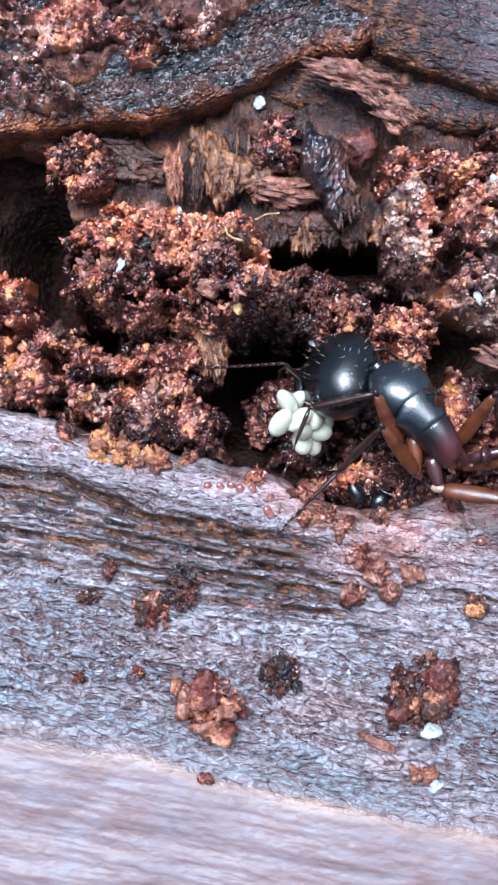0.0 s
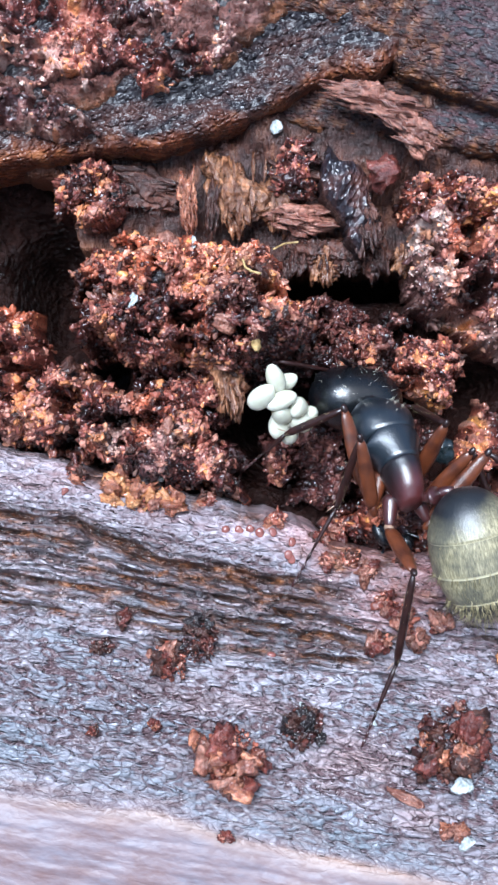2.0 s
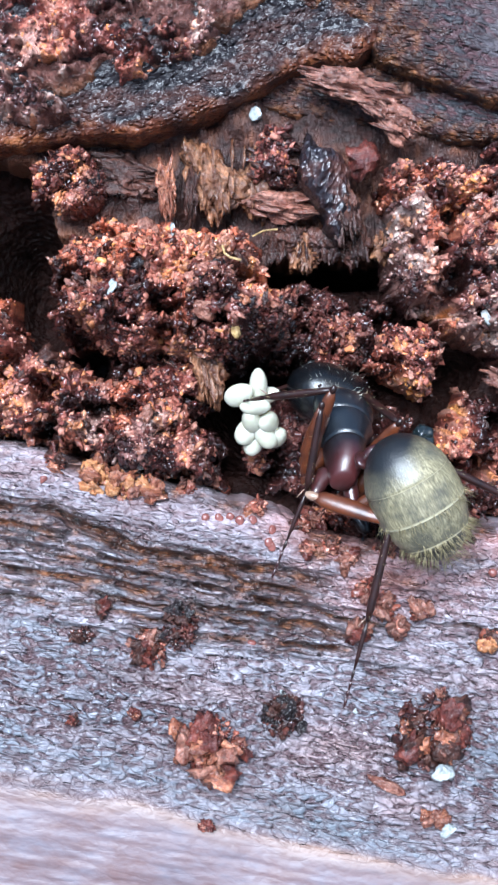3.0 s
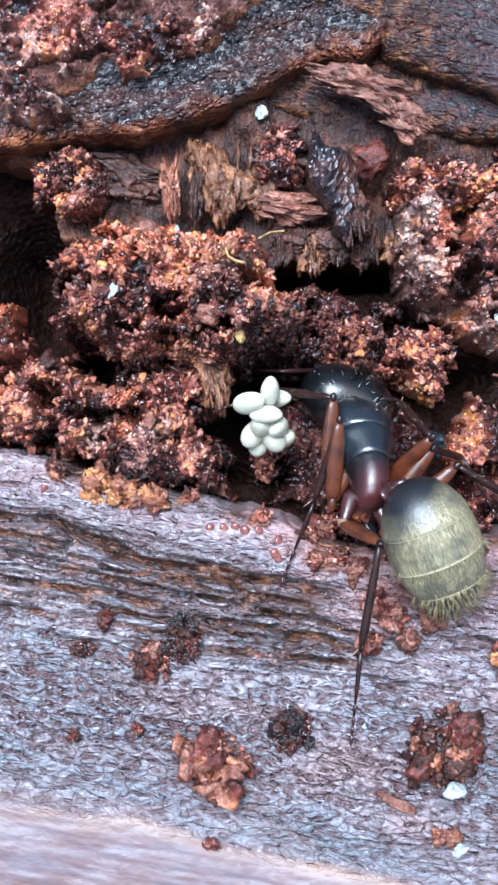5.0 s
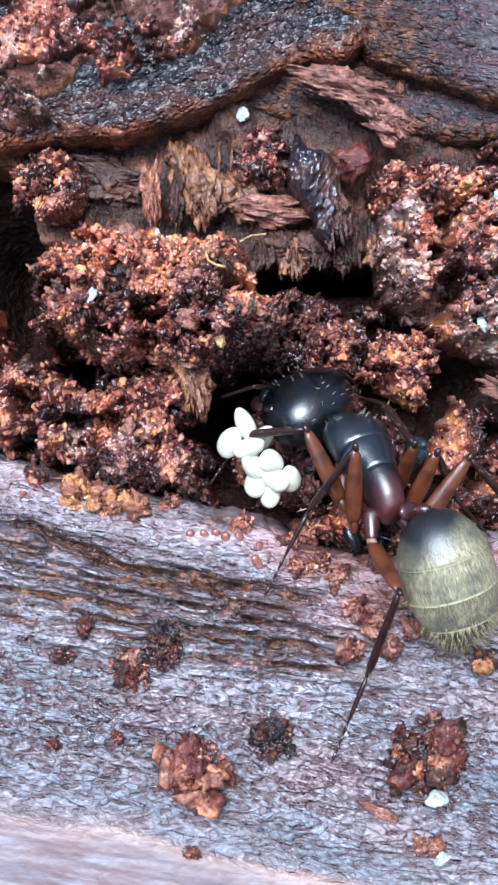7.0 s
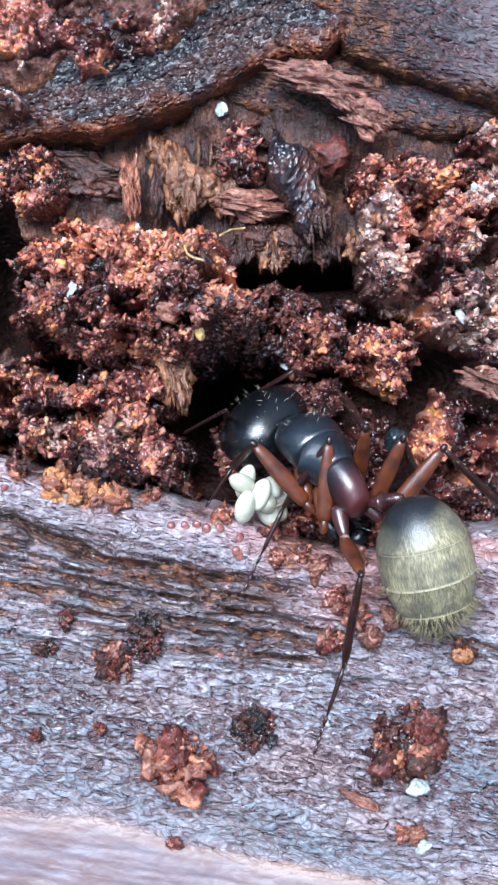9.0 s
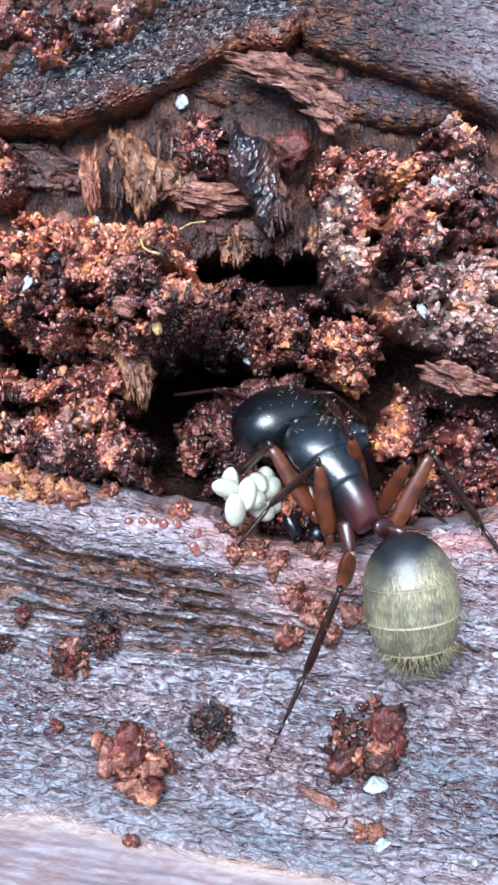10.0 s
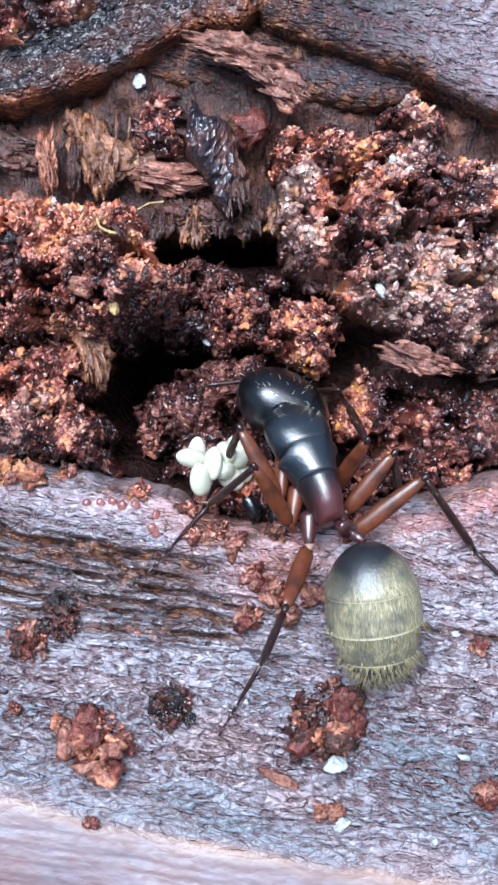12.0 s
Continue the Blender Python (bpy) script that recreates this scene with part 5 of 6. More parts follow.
def build_ant():
    ant = tagged(new("ant"), "large black carpenter ant with amber-brown legs and a golden-haired gaster", "ant")
    parts = {}
    # middle body; origin at its rear end, y forward, z up
    pro = part("pronotum", loft(BODY, 2.02, 3.42), BLACK_SKY_SHEEN, ant, "black domed front back plate tinted with sky sheen")
    meso = part("mesonotum", loft(BODY, 1.12, 2.36, 1.014), BLACK_SKY_SHEEN, ant, "black middle back plate tinted with sky sheen")
    for v in meso.data.vertices:
        # its front edge is an arc that laps over the plate before it
        f = max(0.0, (v.co.y / MM - 1.3) / 1.06)
        v.co.y -= 0.75 * f * (v.co.x / MM) ** 2 * MM
        v.co.z -= 0.10 * f ** 4 * MM
    part("propodeum", loft(BODY, 0.0, 1.19), SADDLE, ant, "maroon hind back plate")
    for s_ in (-1, 1):
        for y0, (hx, hy, hz) in ((2.35, HIPS["front"]), (1.35, HIPS["middle"]), (0.55, HIPS["hind"])):
            a, b = Vector((0.34 * s_, y0, -0.40)), Vector((hx * s_, hy, hz))
            part("coxa", rod(0, (b - a).length, 0.24, 0.12, 0.15, 14, 8), MAROON if y0 < 1 else AMBER, ant, "", aim(a, b - a, Vector((0, 0.2, 1))))
    part("neck", rod(0, 0.4, 0.24, 0.26), BLACK, ant, "", pose(0, 3.25 * MM, -0.16 * MM))
    rng = np.random.RandomState(5)
    spots = []
    for _ in range(46):
        a, b = rng.uniform(-1.2, 1.2), rng.uniform(-1.1, 1.2)
        n = Vector((math.sin(a), 0.6 * math.sin(b), math.cos(a))).normalized()
        spots.append(((0.72 * n.x, 2.7 + 0.6 * n.y, 0.74 * n.z), n))
    hairs("hairs", pro, spots[:34], 0.24, 0.006, SILK, 6)

    head = part("head", ball((1.38, 1.32, 0.98), (40, 24), shape_head), BLACK, ant, "broad glossy black head")
    for s in (-1, 1):
        part("eye", ball((0.17, 0.22, 0.12), (16, 10)), EYE, head, "", pose(1.02 * s * MM, 0.25 * MM, 0.56 * MM, 0, 40 * s, 0))
        part("mandible", ball((0.26, 0.50, 0.20), (16, 10), lambda c: Vector((c.x - 0.35 * s * c.y * c.y, c.y, c.z))), LEGBROWN, head, "", pose(0.40 * s * MM, 1.52 * MM, -0.15 * MM, -10, 0, 22 * s))
    part("clypeus", ball((0.52, 0.30, 0.28), (18, 10)), BLACK, head, "", pose(0, 1.26 * MM, 0.12 * MM))
    spots = []
    for _ in range(64):
        a, b = rng.uniform(-1.2, 1.2), rng.uniform(-1.5, 0.6)
        n = Vector((math.sin(a), 1.1 * math.sin(b), math.cos(a) * math.cos(b))).normalized()
        spots.append(((1.3 * n.x, 1.37 * n.y, 1.01 * n.z), n))
    hairs("hairs", head, spots[:42], 0.22, 0.006, SILK, 8)
    parts["head"] = head

    parts["petiole"] = part("petiole", ball((0.27, 0.15, 0.42), (18, 12)), MAROON, ant, "upright maroon waist scale")
    part("waist_joint", rod(-0.5, 0.5, 0.15, 0.15, 0, 10, 5), MAROON, parts["petiole"], "", pose(0, 0, -0.18 * MM))

    # gaster: overlapping plates; y backward to its tip
    L, R = 1.85, 1.24

    def profile(s):
        s = min(max(s, 0.0), 1.0)
        return R * max(1 - abs(2 * s - 1) ** 2.08, 0) ** 0.5 * (1.04 - 0.09 * s)

    gaster = None
    bands = ((0.0, 0.34, "black-fronted first plate"), (0.30, 0.60, "golden-haired plate"), (0.565, 0.82, "golden-haired plate"), (0.79, 1.0, "golden-haired tip plate"))
    for i, (s0, s1, lab) in enumerate(bands):
        bm = bmesh.new()
        rings, seg = 20, 48
        loops = []
        for j in range(rings + 1):
            s = s0 + (s1 - s0) * j / rings
            r = profile(s) * (1.0 + (0.022 if i < 3 else 0) * (j / rings) ** 3)
            if j == rings and i < 3:
                r *= 0.965
            y = -L + 2 * L * s
            loops.append([bm.verts.new((r * math.cos(2 * math.pi * k / seg), y, 0.93 * r * math.sin(2 * math.pi * k / seg))) for k in range(seg)])
        for p, q in zip(loops, loops[1:]):
            for k in range(seg):
                if (p[k].co - q[k].co).length > 1e-7:
                    bm.faces.new((p[k], p[(k + 1) % seg], q[(k + 1) % seg], q[k]))
        bmesh.ops.remove_doubles(bm, verts=bm.verts, dist=1e-4)
        if gaster is None:
            gaster = part("gaster", bm, GASTER, ant, "large rounded gaster, black in front and golden-haired behind")
            ob = gaster
        else:
            ob = part("tergite", bm, GASTER, gaster, lab)
        at = ob.data.attributes.new("nap", "FLOAT", "POINT")
        vals = []
        for v in ob.data.vertices:
            s = (v.co.y / MM + L) / (2 * L)
            vals.append(min(1.0, max(0.0, (s - 0.09 - 0.05 * math.sin(v.co.x / MM * 2.1 + 0.6)) / 0.16)) if i == 0 else (0.25 if s > 0.84 else 1.0) * min(1.0, 0.55 + (s - s0) * 6))
        at.data.foreach_set("value", vals)
        rim = ob.data.attributes.new("rim", "FLOAT", "POINT")
        rim.data.foreach_set("value", [1.0 if i < 3 and (v.co.y / MM + L) / (2 * L) > s1 - 0.016 else 0.0 for v in ob.data.vertices])
    spots = []
    for s_mid, count, row in ((0.575, 80, 0.012), (0.80, 190, 0.015), (0.90, 190, 0.05)):
        for _ in range(count):
            a, s = rng.uniform(0, 2 * math.pi), s_mid + row * rng.randn()
            r = profile(s) * 0.99
            spots.append(((r * math.cos(a), -L + 2 * L * s, 0.93 * r * math.sin(a)), (0.65 * math.cos(a), 0.85, 0.65 * math.sin(a))))
    hairs("hairs", gaster, spots, 0.50, 0.012, HAIR, 9, 0.22)
    nap = []
    for _ in range(1300):
        a, s = rng.uniform(0, 2 * math.pi), rng.uniform(0.26, 0.95)
        r = profile(s) * 0.995
        nap.append(((r * math.cos(a), -L + 2 * L * s, 0.93 * r * math.sin(a)), (0.30 * math.cos(a), 1.0, 0.30 * math.sin(a))))
    hairs("nap", gaster, nap, 0.11, 0.005, HAIR, 10, 0.14)
    parts["gaster"] = gaster

    for leg, (fe, ti, ta, thick) in LEGS.items():
        parts[leg + "_femur"] = f = part("femur", rod(0, fe, 0.14 * thick, 0.10 * thick, 0.45, 12, 9), AMBER, ant, "amber-brown thigh")
        for v in f.data.vertices:
            v.co.x *= 1.35
            v.co.z *= 0.8
        part("trochanter", ball((0.125 * thick, 0.24, 0.125 * thick), (14, 10)), PALEJOINT if leg == "left_hind" else AMBER, f, "", pose(0, -0.02 * MM, 0))
        part("knee", ball((0.092 * thick, 0.15, 0.088 * thick), (12, 8)), LEGBROWN, f, "", pose(0, fe * MM, 0))
        parts[leg + "_tibia"] = t = part("tibia", rod(0, ti, 0.085 * thick, 0.105 * thick, 0.15, 10, 8), LEGBROWN, ant, "dark brown shin")
        part("spur", rod(0, 0.3, 0.025, 0.01, 0, 6, 2), PALEJOINT, t, "", pose(0.08 * MM, (ti - 0.05) * MM, 0, 0, 0, -35))
        spots = []
        for k in range(26):
            a, y = rng.uniform(0, 2 * math.pi), ti * rng.uniform(0.15, 0.98)
            spots.append(((0.09 * math.cos(a), y, 0.09 * math.sin(a)), (math.cos(a), 0.9, math.sin(a))))
        hairs("hairs", t, spots, 0.16, 0.008, HAIR, 20)
        parts[leg + "_tarsus"] = ts = part("tarsus", rod(0, ta * 0.55, 0.075 * thick, 0.05 * thick, 0, 8, 4), LEGBROWN, ant, "thin jointed foot")
        y = ta * 0.55
        for k in range(4):
            step = ta * (0.13, 0.11, 0.09, 0.12)[k]
            part("toe_joint", rod(0, step * 0.97, 0.042 * thick, 0.05 * thick, 0, 7, 2), LEGBROWN if k < 1 else MAROON, ts, "", pose(0, y * MM, 0))
            y += step
        for s in (-1, 1):
            part("claw", rod(0, 0.14, 0.022, 0.006, 0, 5, 2), MAROON, ts, "", pose(0, y * MM, 0, -20, 0, 30 * s))

    for side in ("left", "right"):
        parts[side + "_scape"] = part("antenna_base", rod(0, SCAPE, 0.055, 0.075, 0, 8, 6), LEGBROWN, ant, "long dark first joint of the feeler")
        fl = part("antenna_whip", rod(0, WHIP / 11, 0.05, 0.055, 0, 8, 3), LEGBROWN, ant, "many-jointed feeler")
        for k in range(1, 11):
            part("feeler_joint", rod(0, WHIP / 11 * 0.97, 0.048, 0.056, 0, 8, 3), LEGBROWN, fl, "", pose(0, WHIP / 11 * k * MM, 0))
        parts[side + "_whip"] = fl
    return ant, parts


SCAPE, WHIP = 2.3, 3.3
LEGS = {"left_front": (2.25, 2.0, 2.1, 1.05), "left_middle": (2.25, 2.4, 2.6, 1.0), "left_hind": (2.2, 2.8, 2.5, 1.05),
        "right_front": (2.2, 2.0, 2.1, 1.05), "right_middle": (2.1, 2.4, 2.6, 1.0), "right_hind": (2.5, 2.8, 2.5, 1.05)}
HIPS = {"front": (0.80, 1.15, -0.80), "middle": (0.80, 0.40, -0.80), "hind": (0.62, -0.32, -0.68)}
ant, ant_parts = build_ant()


# ---- the bundle of eggs that the ant carries ----
def build_eggs():
    e = tagged(new("egg_cluster"), "bundle of milky white ant eggs held in the ant's jaws", "ant eggs")
    rng = np.random.RandomState(12)
    for i, (x, y, z, a) in enumerate(((-1.15, 0.5, 0.1, 65), (-1.1, -0.3, 0.05, 10), (-0.5, 0.0, 0.3, -35), (0.0, -0.35, 0.15, 75), (0.35, 0.15, 0.3, -70), (0.85, -0.2, 0.15, 95),
                                     (1.25, 0.15, 0.0, 55), (0.5, -0.65, -0.2, 25), (-0.35, 0.5, -0.3, 0), (1.1, -0.65, -0.25, 40))):
        part("egg", ball(tuple(q * rng.uniform(0.86, 1.16) for q in (0.29, 0.45, 0.27)), (20, 14), lambda c: Vector((c.x * (1 - 0.16 * c.y), c.y, c.z + 0.12 * c.y * c.y))), EGG, e, "", pose(0.80 * x * MM, 0.80 * y * MM, 0.80 * z * MM, rng.uniform(-35, 35), rng.uniform(-20, 20), a))
    return e


eggs = build_eggs()

# ---- how it all moves ----
# Tracks: seconds, u, v, w.
TIMES = [0.0, 0.5, 1.0, 1.5, 2.0, 2.5, 3.0, 5.0, 5.5, 6.0, 6.5, 7.0, 9.0, 9.5, 10.0, 10.5, 11.0, 11.5, 12.0]
REAR = [
    (0, 5.06, -1.12, 1.95), (0.5, 4.77, -0.92, 1.95), (1, 4.40, -1.11, 1.95), (1.5, 3.50, -1.29, 1.95),
    (2, 3.09, -1.12, 1.95), (2.5, 2.77, -1.00, 1.95), (3, 1.77, -0.85, 1.95), (5, 2.32, -1.20, 1.95),
    (5.5, 1.99, 0.03, 1.95), (6, 3.70, -2.14, 1.95), (6.5, 3.53, -1.75, 1.95), (7, 3.36, -1.33, 1.95),
    (9, 3.03, -1.38, 1.95), (9.5, 3.62, -1.52, 1.95), (10, 4.37, -1.98, 1.95), (10.5, 4.04, -2.24, 1.95),
    (11, 3.85, -2.56, 1.95), (11.5, 4.55, -2.63, 1.95), (12, 4.50, -2.40, 1.95)]
FRONT = [
    (0, 2.90, 1.56, 1.95), (0.5, 2.57, 1.57, 1.95), (1, 2.69, 1.59, 1.95), (1.5, 2.34, 1.58, 1.95),
    (2, 2.11, 1.54, 1.95), (2.5, 2.33, 1.49, 1.95), (3, 1.81, 1.25, 1.95), (5, 1.99, 1.34, 1.95),
    (5.5, 2.06, 1.74, 1.95), (6, 2.41, 0.71, 1.95), (6.5, 2.21, 0.82, 1.95), (7, 2.19, 1.05, 1.95),
    (9, 1.36, 0.76, 1.95), (9.5, 2.26, 0.86, 1.95), (10, 2.71, 0.55, 1.95), (10.5, 2.52, 0.26, 1.95),
    (11, 2.37, -0.06, 1.95), (11.5, 3.38, 0.32, 1.95), (12, 3.39, 0.38, 1.95)]
HEAD = [
    (0, 1.84, 1.27, 1.20), (0.5, 1.41, 1.64, 1.20), (1, 1.72, 1.74, 1.20), (1.5, 1.64, 1.80, 1.20),
    (2, 1.33, 1.95, 1.20), (2.5, 1.74, 1.90, 1.20), (3, 1.49, 1.43, 1.20), (5, 1.68, 1.74, 1.20),
    (5.5, 1.89, 2.01, 1.20), (6, 1.34, 0.88, 1.20), (6.5, 1.15, 1.20, 1.20), (7, 1.13, 1.51, 1.20),
    (9, 0.44, 0.70, 1.20), (9.5, 1.26, 1.02, 1.20), (10, 1.99, 0.71, 1.20), (10.5, 1.80, 0.42, 1.20),
    (11, 1.89, 0.10, 1.20), (11.5, 3.10, 0.68, 1.20), (12, 3.37, 0.69, 1.20)]
GASTER_MID = [
    (0, 7.49, -2.43, 2.30), (0.5, 7.04, -2.31, 2.30), (1, 6.04, -2.48, 2.30), (1.5, 5.27, -2.73, 2.30),
    (2, 4.66, -2.45, 2.30), (2.5, 4.22, -2.37, 2.30), (3, 3.59, -1.34, 2.30), (5, 3.79, -2.30, 2.30),
    (5.5, 3.70, -0.88, 2.30), (6, 5.67, -3.47, 2.30), (6.5, 5.27, -3.25, 2.30), (7, 4.63, -2.95, 2.30),
    (9, 4.62, -2.90, 2.30), (9.5, 4.90, -3.48, 2.30), (10, 5.34, -3.98, 2.30), (10.5, 5.37, -4.41, 2.30),
    (11, 5.28, -4.73, 2.30), (11.5, 5.49, -4.79, 2.30), (12, 5.43, -4.76, 2.30)]
GASTER_TIP = [
    (0, 8.07, -4.47, 2.30), (0.5, 7.37, -4.19, 2.30), (1, 6.31, -4.31, 2.30), (1.5, 5.42, -4.46, 2.30),
    (2, 4.85, -4.25, 2.30), (2.5, 4.29, -4.26, 2.30), (3, 4.20, -2.96, 2.30), (5, 4.23, -3.98, 2.30),
    (5.5, 4.17, -2.62, 2.30), (6, 5.89, -5.37, 2.30), (6.5, 5.52, -5.06, 2.30), (7, 4.89, -4.65, 2.30),
    (9, 4.80, -4.79, 2.30), (9.5, 4.97, -5.28, 2.30), (10, 5.29, -5.81, 2.30), (10.5, 5.36, -6.22, 2.30),
    (11, 5.33, -6.54, 2.30), (11.5, 5.39, -6.60, 2.30), (12, 5.37, -6.50, 2.30)]
KNEES = {
    "left_front": [
    (0, 2.71, 0.70, 1.50), (0.5, 2.29, 0.67, 1.50), (1, 1.32, 1.34, 1.50), (1.5, 0.46, 0.82, 1.50),
    (2, 1.15, 1.70, 1.50), (2.5, 1.52, 1.73, 1.50), (3, 1.43, 1.54, 1.50), (5, 1.31, 1.73, 1.50),
    (5.5, 2.20, 2.32, 1.50), (6, 1.50, 0.12, 1.50), (6.5, 1.13, 0.83, 1.50), (7, 0.89, 1.21, 1.50),
    (9, 0.25, 0.22, 1.50), (9.5, 1.62, 0.53, 1.50), (10, 1.81, 0.07, 1.50), (10.5, 1.61, -0.29, 1.50),
    (11, 1.55, -1.04, 1.50), (11.5, 2.51, -0.16, 1.50), (12, 2.13, -0.02, 1.50)],
    "left_middle": [
    (0, 2.86, -0.22, 1.50), (0.5, 2.45, 0.19, 1.50), (1, 2.34, 0.13, 1.50), (1.5, 2.47, 0.29, 1.50),
    (2, 1.59, 0.58, 1.50), (2.5, 1.26, 0.88, 1.50), (3, 1.08, 1.08, 1.50), (5, 1.43, 0.91, 1.50),
    (5.5, 1.27, 1.16, 1.50), (6, 3.05, -0.33, 1.50), (6.5, 2.80, 0.08, 1.50), (7, 2.30, 0.35, 1.50),
    (9, 2.22, 0.46, 1.50), (9.5, 2.69, 0.12, 1.50), (10, 3.02, -0.38, 1.50), (10.5, 3.12, -0.74, 1.50),
    (11, 2.96, -1.32, 1.50), (11.5, 2.61, -1.00, 1.50), (12, 2.48, -1.01, 1.50)],
    "left_hind": [
    (0, 6.71, -2.23, 1.50), (0.5, 6.40, -2.15, 1.50), (1, 3.81, -3.47, 1.50), (1.5, 3.26, -3.50, 1.50),
    (2, 2.88, -2.83, 1.50), (2.5, 2.52, -2.41, 1.50), (3, 2.94, -1.96, 1.50), (5, 2.30, -2.15, 1.50),
    (5.5, 2.32, -1.78, 1.50), (6, 3.65, -3.63, 1.50), (6.5, 3.59, -3.27, 1.50), (7, 3.27, -3.16, 1.50),
    (9, 2.84, -2.97, 1.50), (9.5, 3.24, -3.13, 1.50), (10, 3.47, -3.44, 1.50), (10.5, 3.47, -3.68, 1.50),
    (11, 2.85, -4.06, 1.50), (11.5, 3.36, -4.43, 1.50), (12, 3.19, -4.48, 1.50)],
    "right_front": [
    (0, 4.42, 0.75, 0.80), (2.5, 3.83, 1.07, 0.80), (3, 3.25, 0.67, 0.80), (6, 4.19, 0.35, 0.80),
    (9, 3.14, 0.61, 0.80), (12, 5.37, -0.38, 0.80)],
    "right_middle": [
    (0, 6.10, 0.74, 1.50), (0.5, 5.25, 1.01, 1.50), (1, 5.39, 0.26, 1.50), (1.5, 5.09, 0.25, 1.50),
    (2, 4.66, 0.26, 1.50), (2.5, 4.59, 0.54, 1.50), (3, 3.24, 0.73, 1.50), (5, 4.09, 0.36, 1.50),
    (5.5, 4.06, 1.23, 1.50), (6, 4.92, -0.43, 1.50), (6.5, 4.73, -0.11, 1.50), (7, 4.45, 0.22, 1.50),
    (9, 4.15, 0.33, 1.50), (9.5, 4.85, 0.01, 1.50), (10, 5.35, -0.35, 1.50), (10.5, 5.23, -0.32, 1.50),
    (11, 5.39, -0.28, 1.50), (11.5, 6.29, -0.67, 1.50), (12, 6.25, -0.65, 1.50)],
    "right_hind": [
    (0, 7.57, -0.69, 1.50), (0.5, 7.35, -0.58, 1.50), (1, 7.04, -0.32, 1.50), (1.5, 6.40, -0.24, 1.50),
    (2, 5.55, 0.80, 1.50), (2.5, 5.55, 0.86, 1.50), (3, 5.01, 0.23, 1.50), (5, 5.04, 0.25, 1.50),
    (5.5, 5.41, 0.48, 1.50), (6, 5.25, -0.13, 1.50), (6.5, 5.42, 0.24, 1.50), (7, 5.45, 0.32, 1.50),
    (9, 5.47, 0.44, 1.50), (9.5, 5.73, 0.29, 1.50), (10, 6.05, -0.10, 1.50), (10.5, 6.02, -0.48, 1.50),
    (11, 6.52, -0.77, 1.50), (11.5, 7.00, -1.12, 1.50), (12, 7.06, -1.24, 1.50)]}
